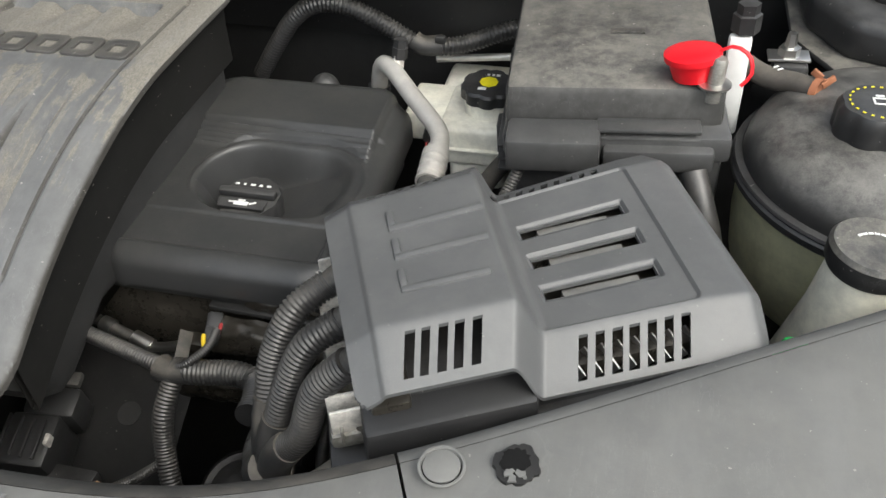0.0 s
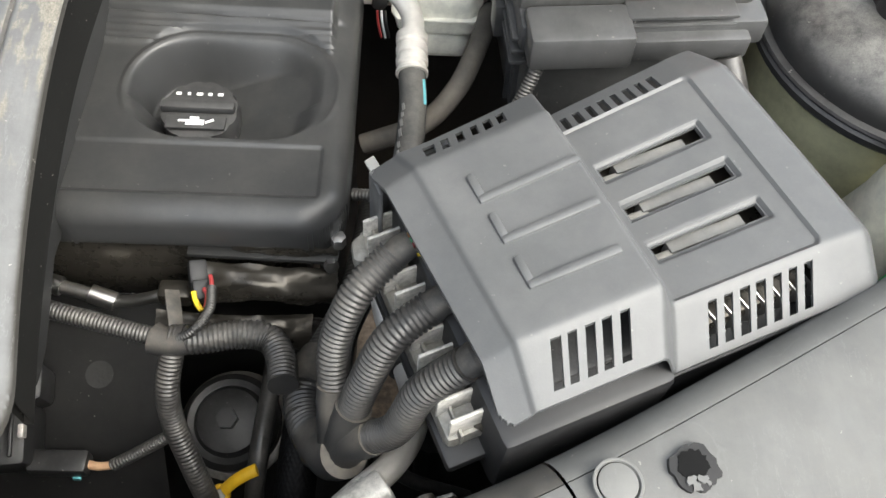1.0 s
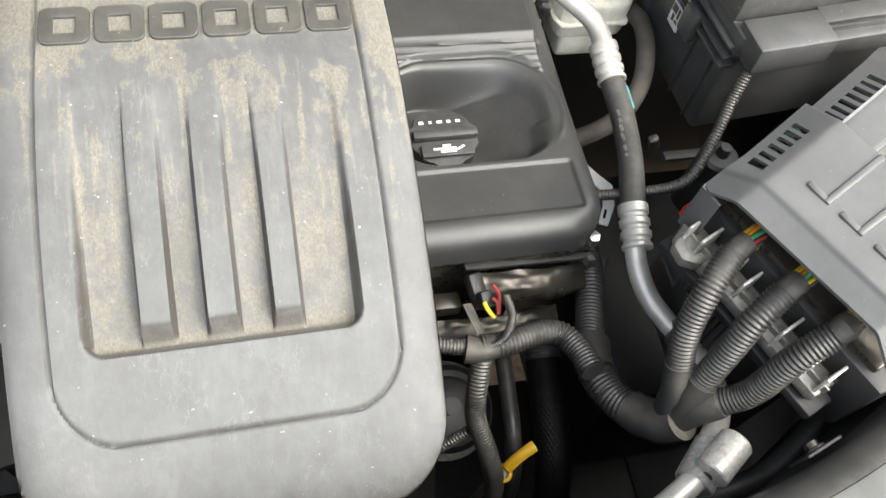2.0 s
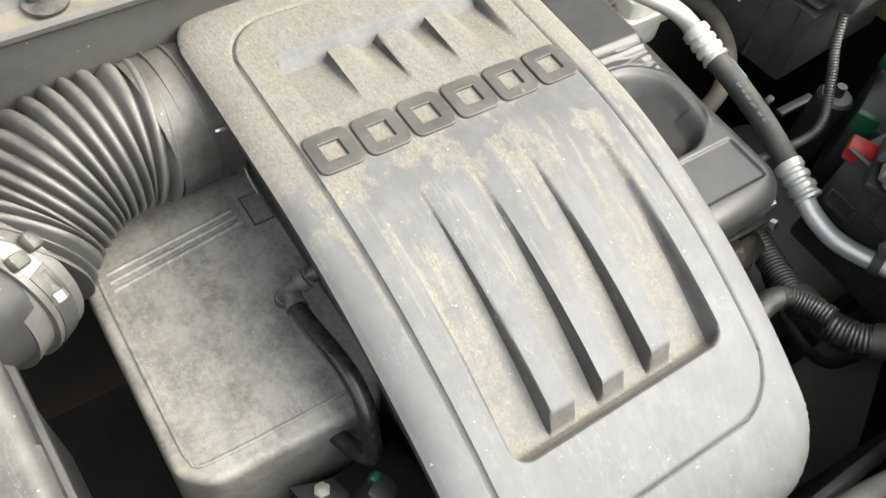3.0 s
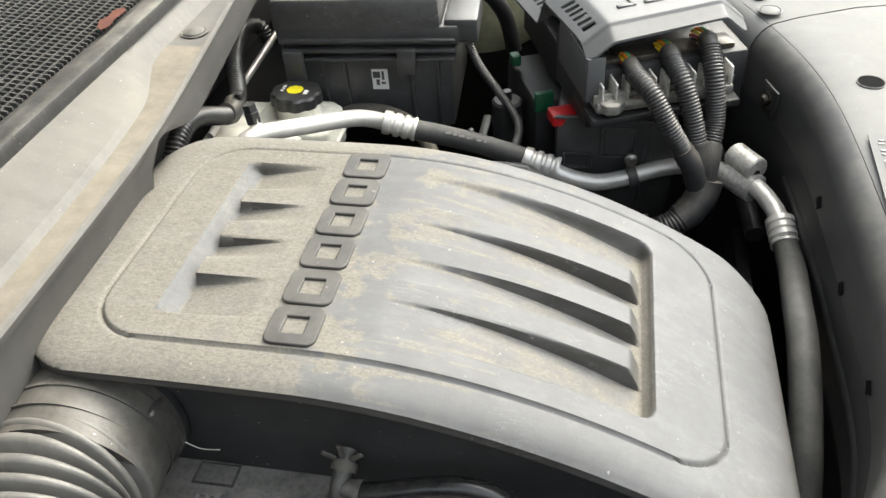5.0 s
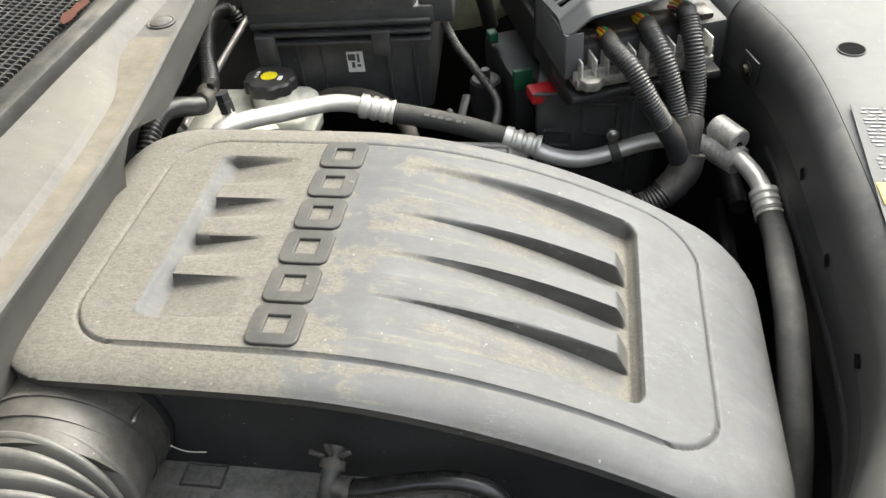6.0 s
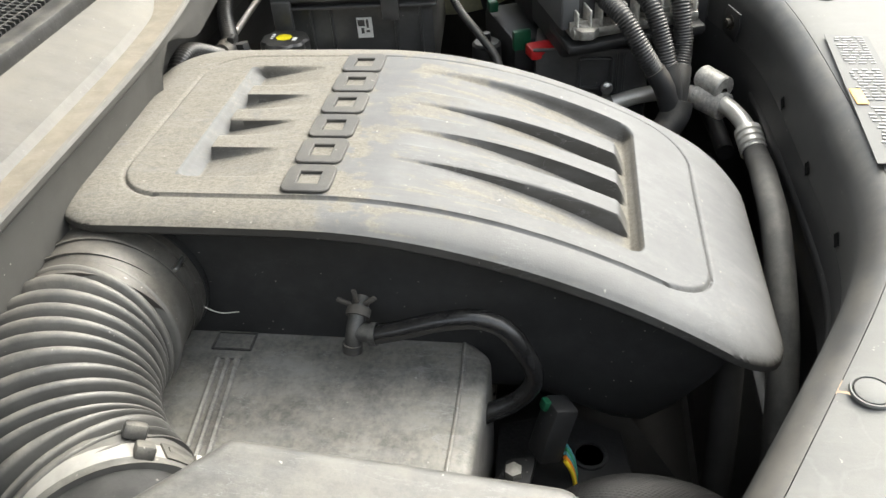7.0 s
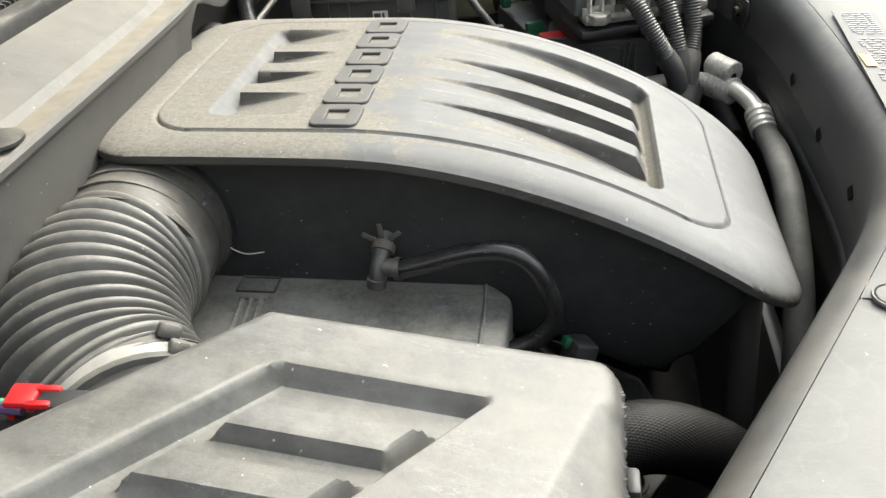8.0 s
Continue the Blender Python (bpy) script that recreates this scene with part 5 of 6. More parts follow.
# fuel line with bright ferrules, and dark manifold below the cam cover
fuel = thing("fuel_line", "braided fuel line with bright steel ferrules", "pipe")
part("braid", tube([(-0.395, 0.556, 0.772), (-0.382, 0.553, 0.770), (-0.345, 0.548, 0.760)], 0.006, 14), CONDUIT, fuel)
for a, b in (((-0.388, 0.554, 0.771), (-0.376, 0.552, 0.769)), ((-0.354, 0.550, 0.763), (-0.334, 0.546, 0.758))):
    part("ferrule", tube([a, b], 0.0082, 16, step=0.003), STEEL, fuel)
part("hard_line", tube([(-0.336, 0.546, 0.758), (-0.318, 0.546, 0.762), (-0.295, 0.548, 0.770), (-0.275, 0.552, 0.772)], 0.0052, 14), STEEL, fuel)
part("fitting", rbox((-0.282, 0.550, 0.772), (0.028, 0.018, 0.018), 0.004), DARKMETAL, fuel)
rail = thing("exhaust_shield", "dull metal heat shield below the cam cover", "heat shield")


def foil(line_pts, r, a0, a1, crumple, seed):
    """A crumpled sheet wrapped round a line, from angle a0 to a1."""
    line, length = spline(line_pts, 0.002)
    n, m = len(line), 26
    verts = []
    for i, p in enumerate(line):
        for j in range(m):
            a = a0 + (a1 - a0) * j / (m - 1)
            q = Vector((p[0] * 15, a * 0.8, seed))
            k = r + crumple * (noise.fractal(q, 0.7, 2.1, 4) + 0.6 * abs(noise.noise(q * 2.3)))
            verts.append(Vector((p[0], p[1] - k * math.cos(a), p[2] + k * math.sin(a))))
    return verts, [(i * m + j, i * m + j + 1, (i + 1) * m + j + 1, (i + 1) * m + j) for i in range(n - 1) for j in range(m - 1)]


part("shield", foil([(-0.262, 0.552, 0.798), (-0.215, 0.550, 0.803), (-0.18, 0.552, 0.797), (-0.150, 0.56, 0.788)], 0.019, -1.3, 1.7, 0.0038, 1), DARKMETAL, rail, sharp=60)
part("lower_shield", foil([(-0.30, 0.535, 0.748), (-0.23, 0.532, 0.752), (-0.17, 0.540, 0.745)], 0.022, -1.2, 1.5, 0.0043, 5), DARKMETAL, rail, sharp=60)
part("flange", prism([(-0.27, 0.555), (-0.15, 0.555), (-0.145, 0.60), (-0.27, 0.60)], 0.822, 0.827, 0.001), GRIME, rail)
part("upper_shield", foil([(-0.235, 0.575, 0.828), (-0.19, 0.572, 0.832), (-0.150, 0.576, 0.826)], 0.014, -1.4, 1.2, 0.0034, 9), DARKMETAL, rail, sharp=60)
part("bolt", lathe([(0.006, 0), (0.006, 0.006), (0.001, 0.007)], (-0.155, 0.551, 0.832), (0.2, -1, 0.3), 6), STEEL, rail)
part("bolt", lathe([(0.006, 0), (0.006, 0.006), (0.001, 0.007)], (-0.156, 0.556, 0.80), (0.2, -1, 0.3), 6), STEEL, rail)
filt = thing("oil_filter_housing", "round black oil filter housing deep in bay", "oil filter")
part("housing", lathe([(0.042, -0.06), (0.046, -0.02), (0.046, 0.0), (0.040, 0.006), (0.034, 0.004), (0.030, 0.012), (0.012, 0.016), (0.001, 0.016)], (-0.28, 0.492, 0.650), (0, -0.25, 1), 36), BLACK, filt)
part("hex", lathe([(0.010, 0), (0.010, 0.012), (0.001, 0.012)], (-0.28, 0.489, 0.664), (0, -0.25, 1), 6), BLACK, filt)
part("rim", lathe([(0.050, -0.03), (0.053, -0.028), (0.053, -0.022), (0.047, -0.02)], (-0.28, 0.492, 0.650), (0, -0.25, 1), 36), CAST, filt)
dip = thing("dipstick", "yellow plastic dipstick handle with loop", "dipstick")
part("handle", tube([(-0.258, 0.400, 0.744), (-0.251, 0.404, 0.751), (-0.242, 0.408, 0.757), (-0.232, 0.412, 0.760)], 0.0052, 14, flat=0.6), YELLOW, dip)
ring = [(-0.262 + 0.007 * math.cos(a), 0.397 + 0.007 * math.sin(a), 0.741) for a in np.linspace(0, 2 * math.pi, 13)]
part("loop", tube(ring, 0.0022, 10, step=0.003), YELLOW, dip)
part("stem", tube([(-0.262, 0.397, 0.739), (-0.263, 0.40, 0.70), (-0.263, 0.405, 0.60)], 0.005, 10), CAST, dip)
sens = thing("oil_sensor_plug", "black plug with copper coloured wire sleeve", "connector")
part("plug_body", rbox((-0.385, 0.415, 0.757), (0.045, 0.018, 0.016), 0.003), BLACK, sens)
part("wire_sleeve", tube([(-0.365, 0.415, 0.757), (-0.356, 0.413, 0.757), (-0.344, 0.414, 0.758)], 0.0034, 10), COPPER, sens)
part("lead", tube([(-0.344, 0.414, 0.758), (-0.325, 0.420, 0.768), (-0.296, 0.427, 0.79)], 0.005, 12, ridge=0.0006, pitch=0.003), CONDUIT, sens)
part("tip", rbox((-0.372, 0.406, 0.750), (0.006, 0.004, 0.005), 0.001), TEAL, sens)
lowplug = thing("crank_sensor_plug", "large dusty black ribbed plug with metal tab", "connector")
lm = Euler((0.25, 0.1, 0.15)).to_matrix()
part("plug_body", rbox((-0.428, 0.432, 0.765), (0.044, 0.050, 0.060), 0.005, lm), TRAYBLACK, lowplug)
part("shroud", rbox((-0.424, 0.468, 0.780), (0.048, 0.030, 0.044), 0.006, lm), TRAYBLACK, lowplug)
for i in range(4):
    part("grip_rib", rbox((-0.4455 + 0.0115 * i, 0.425, 0.7965), (0.003, 0.036, 0.004), 0.001, lm), TRAYBLACK, lowplug)
part("metal_tab", rbox((-0.405, 0.428, 0.790), (0.004, 0.010, 0.016), 0.0008, lm), CASTF, lowplug)
part("cap_clip", rbox((-0.418, 0.484, 0.806), (0.030, 0.014, 0.008), 0.002, lm), RUBBER, lowplug)
belt = thing("braided_cable", "black braided cable sleeve running down into bay", "cable")
part("sleeve", braid([(-0.196, 0.515, 0.748), (-0.198, 0.490, 0.742), (-0.202, 0.45, 0.735), (-0.206, 0.40, 0.715), (-0.208, 0.37, 0.67), (-0.21, 0.36, 0.58)], 0.0165, 26, 0.0007), WOVEN, belt, sharp=80)
part("collar", tube([(-0.194, 0.545, 0.752), (-0.196, 0.52, 0.749), (-0.1975, 0.497, 0.744)], 0.0185, 20, ridge=0.0012, pitch=0.006), CONDUIT, belt)

# ---------------------------------------------------------------- air conditioning line
ac = thing("air_conditioning_line", "aluminium pipe and grey hose of the air conditioning", "pipe")
part("rear_pipe", tube([(-0.222, 0.868, 0.905), (-0.213, 0.858, 0.940), (-0.198, 0.843, 0.949), (-0.160, 0.798, 0.941), (-0.1285, 0.762, 0.9325), (-0.1205, 0.742, 0.928), (-0.121, 0.726, 0.925)], 0.0095, 20), ALU, ac, "dull aluminium pipe")


def crimp(a, b, r):
    a, b = Vector(a), Vector(b)
    L = (b - a).length
    prof = [(r * 0.8, 0), (r * 1.06, 0.001)]
    for k in range(3):
        z = L * (0.1 + 0.27 * k)
        prof += [(r * 1.08, z), (r * 1.08, z + L * 0.12), (r * 0.92, z + L * 0.16), (r * 0.92, z + L * 0.22)]
    prof += [(r * 1.08, L * 0.93), (r * 1.08, L), (r * 0.8, L)]
    return lathe(prof, a, b - a, 24)


part("crimp_ferrule", crimp((-0.121, 0.729, 0.926), (-0.120, 0.692, 0.917), 0.0125), ALU, ac)
rub = part("rubber_section", tube([(-0.120, 0.694, 0.917), (-0.1185, 0.66, 0.910), (-0.122, 0.615, 0.902), (-0.132, 0.570, 0.895)], 0.0112, 20), RUBBER, ac, "dark grey rubber hose section")
for i, (f, w) in enumerate(((0.0, 0.006), (0.10, 0.004), (0.20, 0.006), (0.32, 0.007), (0.46, 0.005), (0.55, 0.003))):
    part("print_bar", rbox((-0.1262 - 0.006 * f, 0.655 - 0.075 * f, 0.9185 - 0.0125 * f), (0.0026, w, 0.0007), 0, Euler((0.16, -0.75, 0.05)).to_matrix()), CLIPGREY, rub)
part("paint_mark", tube([(-0.1115, 0.682, 0.9215), (-0.1100, 0.660, 0.9165)], 0.0022, 8, flat=0.4), TEAL, rub, "blue paint mark")
part("crimp_ferrule", crimp((-0.132, 0.572, 0.895), (-0.137, 0.533, 0.886), 0.0125), ALU, ac)
part("front_pipe", tube([(-0.1365, 0.545, 0.887), (-0.138, 0.520, 0.877), (-0.134, 0.494, 0.870), (-0.126, 0.472, 0.869), (-0.119, 0.452, 0.872), (-0.112, 0.425, 0.878), (-0.113, 0.400, 0.884), (-0.125, 0.376, 0.891), (-0.144, 0.356, 0.897)], 0.0092, 20), ALU, ac)


def drum(a, b, r):
    """A short turned cylinder with softened ends."""
    a, b = Vector(a), Vector(b)
    L = (b - a).length
    return lathe([(0.001, 0), (r * 0.9, 0), (r, 0.0015), (r, L - 0.0015), (r * 0.9, L), (0.001, L)], a, b - a, 28)


part("joint_block", join(drum((-0.136, 0.357, 0.893), (-0.163, 0.332, 0.892), 0.0150), drum((-0.128, 0.354, 0.912), (-0.157, 0.334, 0.911), 0.0132), rbox((-0.146, 0.345, 0.902), (0.022, 0.010, 0.020), 0.002, Euler((0, 0, 0.68)).to_matrix())), CASTF, ac)
part("block_bolt", lathe([(0.004, 0), (0.004, 0.003), (0.001, 0.003)], (-0.155, 0.3355, 0.908), (-0.8, -0.5, 0), 6), DARKMETAL, ac)
part("elbow_pipe", tube([(-0.157, 0.338, 0.897), (-0.178, 0.327, 0.896), (-0.198, 0.318, 0.892), (-0.214, 0.314, 0.886)], 0.0092, 20), ALU, ac)
part("crimp_ferrule", crimp((-0.207, 0.315, 0.889), (-0.234, 0.311, 0.879), 0.0130), ALU, ac)
part("front_hose", tube([(-0.232, 0.311, 0.880), (-0.252, 0.310, 0.879), (-0.29, 0.314, 0.890), (-0.335, 0.320, 0.901), (-0.39, 0.323, 0.902), (-0.45, 0.325, 0.880), (-0.488, 0.325, 0.850), (-0.522, 0.327, 0.812), (-0.56, 0.33, 0.75), (-0.59, 0.335, 0.66)], 0.0122, 20), RUBBER, ac, "long grey rubber hose")
part("pipe_strap", tube([(-0.1215, 0.459, 0.8705), (-0.1185, 0.450, 0.8725)], 0.0125, 18, step=0.003), RUBBER, ac)
part("strap_tab", rbox((-0.120, 0.457, 0.889), (0.004, 0.008, 0.022), 0.001), CAST, ac)
part("strap_bolt", lathe([(0.007, 0), (0.007, 0.004), (0.004, 0.005), (0.004, 0.011), (0.001, 0.011)], (-0.123, 0.457, 0.8955), (-1, -0.1, 0.1), 12), STEEL, ac)
part("valve_stem", lathe([(0.006, 0), (0.006, 0.014), (0.001, 0.014)], (-0.190, 0.846, 0.949), (0.1, 0.15, 1), 16), ALU, ac)
part("valve_cap", lathe([(0.0082, 0), (0.0085, 0.012), (0.0076, 0.0125), (0.0076, 0.021), (0.001, 0.021)], (-0.1885, 0.8485, 0.958), (0.1, 0.15, 1), 6), BLACK, ac, "black valve cap")
part("muffler", tube([(-0.221, 0.868, 0.912), (-0.222, 0.869, 0.875)], 0.0125, 18), BLACK, ac)
for i in range(4):
    part("print_bar", rbox((-0.2215, 0.8560, 0.884 + 0.0045 * i), (0.008, 0.0012, 0.002), 0), WHITE, ac)
wclip = thing("white_wire_clip", "bent white plastic clip beside the cam cover", "clip")
part("strip", prism([(-0.158, 0.645), (-0.150, 0.650), (-0.1395, 0.628), (-0.129, 0.611), (-0.133, 0.590), (-0.145, 0.571), (-0.153, 0.576), (-0.1425, 0.592), (-0.139, 0.607), (-0.148, 0.624)], 0.8620, 0.8645, 0.0006, 1, slope=(0.25, 0.0)), WHITE, wclip)
part("slot", prism([(-0.1475, 0.5795), (-0.1455, 0.5785), (-0.1415, 0.5865), (-0.1435, 0.5875)], 0.8632, 0.8652, 0, slope=(0.25, 0.0)), HOLE, wclip)
heat = hose("heater_hose", [(-0.05, 0.81, 0.885), (-0.055, 0.775, 0.900), (-0.066, 0.735, 0.903), (-0.082, 0.70, 0.893), (-0.110, 0.678, 0.873), (-0.16, 0.672, 0.850)], 0.0092, "brown rubber heater hose beside brake reservoir", WORNHOSE)
hose("radiator_hose", [(-0.59, 0.374, 0.55), (-0.565, 0.373, 0.70), (-0.544, 0.372, 0.784), (-0.529, 0.372, 0.829), (-0.515, 0.372, 0.866), (-0.50, 0.372, 0.92)], 0.0115, "weathered grey hose rising beside the plenum", RUBBER)
loom = thing("cable_loom", "loose thin black cables below the cam cover", "cable")
for pts, r in (([(-0.14, 0.56, 0.82), (-0.165, 0.50, 0.80), (-0.16, 0.45, 0.77), (-0.12, 0.42, 0.73), (-0.06, 0.41, 0.70)], 0.006), ([(-0.232, 0.53, 0.735), (-0.234, 0.49, 0.730), (-0.238, 0.44, 0.722), (-0.242, 0.40, 0.69), (-0.245, 0.385, 0.60)], 0.0085)):
    part("cable", tube(pts, r, 12), CONDUIT, loom)
# ---------------------------------------------------------------- fuse box and battery area
fuse = thing("fuse_box", "black plastic fuse box with dusty lid", "fuse box")
FM = Matrix.Rotation(radians(4), 4, "Z")


def fbox(x, y, z, s, r=0.004, taper=1.0):
    g = rbox((0, 0, 0), s, r, taper=taper)
    m = Matrix.Translation((0.0, 0.69, 0)) @ FM @ Matrix.Translation((x, y - 0.69, z))
    return moved(g, m)


lidob = part("lid", join(fbox(0.083, 0.797, 0.995, (0.178, 0.205, 0.044), 0.007, 0.985)), LIDD, fuse, "dusty black lid")
part("lid_mark", fbox(0.095, 0.80, 1.0175, (0.03, 0.012, 0.001), 0.0004), BLACKD, lidob)
part("lid_skirt", fbox(0.086, 0.785, 0.968, (0.184, 0.222, 0.026), 0.005), FUSEBLACK, fuse)
part("front_step", fbox(0.036, 0.672, 0.972, (0.076, 0.040, 0.032), 0.004), FUSEBLACK, fuse)
part("front_step", fbox(0.120, 0.678, 0.962, (0.088, 0.030, 0.022), 0.004), FUSEBLACK, fuse)
for z in (0.977, 0.986):
    part("ledge", fbox(0.112, 0.684, z, (0.082, 0.020, 0.004), 0.0015), FUSEBLACK, fuse)
part("body", fbox(0.088, 0.79, 0.895, (0.172, 0.210, 0.13), 0.006), FUSEBLACK, fuse)
for z in (0.938, 0.950, 0.964):
    part("side_bead", fbox(-0.003, 0.785, z, (0.016, 0.212, 0.0042), 0.0014), FUSEBLACK, fuse)
for y in (0.702, 0.735, 0.818, 0.845):
    part("side_rib", fbox(0.001, y, 0.885, (0.006, 0.003, 0.10), 0.001), FUSEBLACK, fuse)
part("latch", fbox(-0.012, 0.738, 0.9375, (0.010, 0.022, 0.034), 0.002), FUSEBLACK, fuse)
part("latch", fbox(-0.012, 0.877, 0.930, (0.010, 0.024, 0.042), 0.002), FUSEBLACK, fuse)
tag = part("barcode_label", fbox(0.0012, 0.776, 0.9035, (0.0012, 0.020, 0.029), 0), PAPER, fuse, "white barcode label")
for i, (dy, dz, w, h) in enumerate(((0.004, 0.007, 0.009, 0.009), (-0.004, 0.006, 0.003, 0.012), (0.003, -0.004, 0.004, 0.008), (-0.004, -0.005, 0.005, 0.003))):
    part("print_bar", fbox(0.0004, 0.776 + dy, 0.9035 + dz, (0.0008, w, h), 0), EMBLEM, tag)
stud = thing("jump_start_stud", "pale metal jump start stud with ring", "terminal")
part("post", lathe([(0.0065, -0.01), (0.0065, 0.028), (0.005, 0.031), (0.001, 0.031)], (0.158, 0.708, 1.012), (0.05, 0, 1), 16), CAST, stud)
part("washer", lathe([(0.008, 0), (0.013, 0.001), (0.013, 0.003), (0.008, 0.004)], (0.158, 0.708, 1.016), seg=24), STEEL, stud)
rcap = thing("red_terminal_cap", "bright red rubber terminal cap on a strap", "cap")
part("cup", lathe([(0.001, 0.0), (0.016, 0.0), (0.0185, 0.012), (0.019, 0.017), (0.0225, 0.018), (0.0225, 0.023), (0.016, 0.026), (0.001, 0.026)], (0.135, 0.722, 1.019), (-0.12, 0.05, 1), 32), RED, rcap)
part("strap", tube([(0.150, 0.722, 1.043), (0.162, 0.720, 1.050), (0.174, 0.716, 1.044), (0.177, 0.711, 1.030), (0.170, 0.706, 1.021)], 0.0022, 10, flat=0.6), RED, rcap)
bat_con = hose("battery_conduit", [(0.150, 0.672, 0.955), (0.158, 0.655, 0.935), (0.168, 0.640, 0.90), (0.17, 0.63, 0.85)], 0.011, "black corrugated conduit below the fuse box", CONDUIT)
fuse_con = conduit("fuse_conduit", [(0.010, 0.665, 0.950), (-0.002, 0.650, 0.925), (-0.02, 0.625, 0.90), (-0.045, 0.60, 0.875), (-0.080, 0.60, 0.862), (-0.13, 0.61, 0.85)], 0.0055, "thin black corrugated conduit from the fuse box", pitch=0.003)
rod = thing("hood_prop_bracket", "white bracket with black cap behind fuse box", "bracket")
part("post", rbox((0.190, 0.760, 0.99), (0.018, 0.012, 0.10), 0.003), PAPER, rod)
part("cap", lathe([(0.0115, 0), (0.0115, 0.016), (0.009, 0.017), (0.009, 0.026), (0.001, 0.027)], (0.193, 0.765, 1.042), seg=6), BLACK, rod)
gpost = thing("ground_stud", "zinc ground stud with nut on a bracket", "terminal")
part("plate", rbox((0.222, 0.79, 1.006), (0.034, 0.02, 0.003), 0.001), STEEL, gpost)
part("nut", lathe([(0.009, 0), (0.009, 0.008), (0.005, 0.009), (0.004, 0.022), (0.001, 0.022)], (0.222, 0.79, 1.007), seg=6), STEEL, gpost)
part("rubber", rbox((0.224, 0.785, 0.990), (0.030, 0.02, 0.026), 0.006), BLACK, gpost)

tray = thing("battery_tray", "black battery tray with red and green battery parts", "battery tray")
part("tray_wall", rbox((0.02, 0.50, 0.88), (0.12, 0.19, 0.10), 0.006, Matrix.Rotation(EA, 3, "Z")), TRAYBLACK, tray)
part("green_cell", rbox((-0.066, 0.556, 0.929), (0.008, 0.022, 0.024), 0.002, Matrix.Rotation(EA, 3, "Z")), DGREEN, tray, "dark green battery cell cover")
part("green_cell", rbox((0.009, 0.5965, 0.942), (0.016, 0.012, 0.014), 0.003, Matrix.Rotation(EA, 3, "Z")), DGREEN, tray, "dark green battery cell cover")
part("red_cover", rbox((-0.095, 0.532, 0.929), (0.024, 0.032, 0.014), 0.003, Matrix.Rotation(EA, 3, "Z")), REDP, tray, "red terminal cover")
# pressed frames and ribs on the tray's wall
for y0_, y1_, z0_, z1_ in ((0.452, 0.488, 0.888, 0.924), (0.500, 0.530, 0.872, 0.890)):
    yc, zc = (y0_ + y1_) / 2, (z0_ + z1_) / 2
    part("pressed_frame", join(rbox((-0.1088, yc, z1_), (0.005, y1_ - y0_, 0.004), 0.0018), rbox((-0.1088, yc, z0_), (0.005, y1_ - y0_, 0.004), 0.0018), rbox((-0.1088, y0_, zc), (0.005, 0.004, z1_ - z0_), 0.0018), rbox((-0.1088, y1_, zc), (0.005, 0.004, z1_ - z0_), 0.0018)), FUSEBLACK, tray)
for y in (0.445, 0.438):
    part("wall_rib", rbox((-0.109, y, 0.875), (0.004, 0.0025, 0.11), 0.001), FUSEBLACK, tray)
part("tray_rim", rbox((-0.1085, 0.478, 0.9345), (0.006, 0.126, 0.003), 0.001), FUSEBLACK, tray)
part("bracket_boss", lathe([(0.018, -0.07), (0.018, 0.0), (0.015, 0.003), (0.006, 0.004), (0.005, 0.014), (0.001, 0.014)], (-0.045, 0.600, 0.915), seg=24), BLACK, tray)
part("front_wall", rbox((-0.07, 0.475, 0.87), (0.075, 0.13, 0.13), 0.008), FUSEBLACK, tray)
part("fork_bracket", rbox((-0.055, 0.625, 0.885), (0.05, 0.01, 0.006), 0.002), BLACK, tray)
part("fork_post", rbox((-0.085, 0.640, 0.888), (0.010, 0.008, 0.034), 0.003, Euler((0.3, -0.5, 0)).to_matrix()), BLACK, tray)
mount = thing("panel_bracket", "black stamped bracket with bolt behind the panel", "bracket")
part("plate", prism([(-0.017, -0.015), (0.013, -0.016), (0.017, -0.004), (0.012, 0.015), (-0.013, 0.017), (-0.018, 0.003)], -0.0012, 0.0012, 0.0008), BLACK, mount)
part("bolt", lathe([(0.0085, 0.0012), (0.0085, 0.0025), (0.0055, 0.003), (0.0055, 0.007), (0.001, 0.0075)], (0, 0, 0), seg=12), DARKMETAL, mount)
mount.matrix_world = Matrix.Translation((-0.1060, 0.3275, 0.9640)) @ Euler((radians(-90), 0, radians(18))).to_matrix().to_4x4()
slab = thing("lower_cross_tube", "dark rubber hose low behind the panel", "hose")
part("tube", tube([(-0.02, 0.37, 0.86), (-0.07, 0.34, 0.85), (-0.12, 0.33, 0.845), (-0.17, 0.325, 0.84)], 0.010, 14), BLACK, slab)
bhose = thing("braided_radiator_hose", "thick black radiator hose in woven sleeve", "hose")
part("woven_sleeve", braid([(-0.71, 0.506, 0.884), (-0.7, 0.49, 0.898), (-0.69, 0.467, 0.902), (-0.68, 0.439, 0.891), (-0.67, 0.408, 0.865), (-0.66, 0.379, 0.821)], 0.0215, 70, 0.00035), WOVEN, bhose, sharp=80)
fan_ = thing("fan_shroud", "black radiator fan shroud low in the bay", "fan shroud")
part("ring", lathe([(0.10, -0.02), (0.11, -0.02), (0.11, 0.02), (0.10, 0.02)], (-0.70, 0.42, 0.72), (0, 0.9, 0.4), 40), BLACK, fan_)
part("plate", rbox((-0.35, 0.33, 0.66), (0.50, 0.016, 0.28), 0.006), BLACK, fan_)

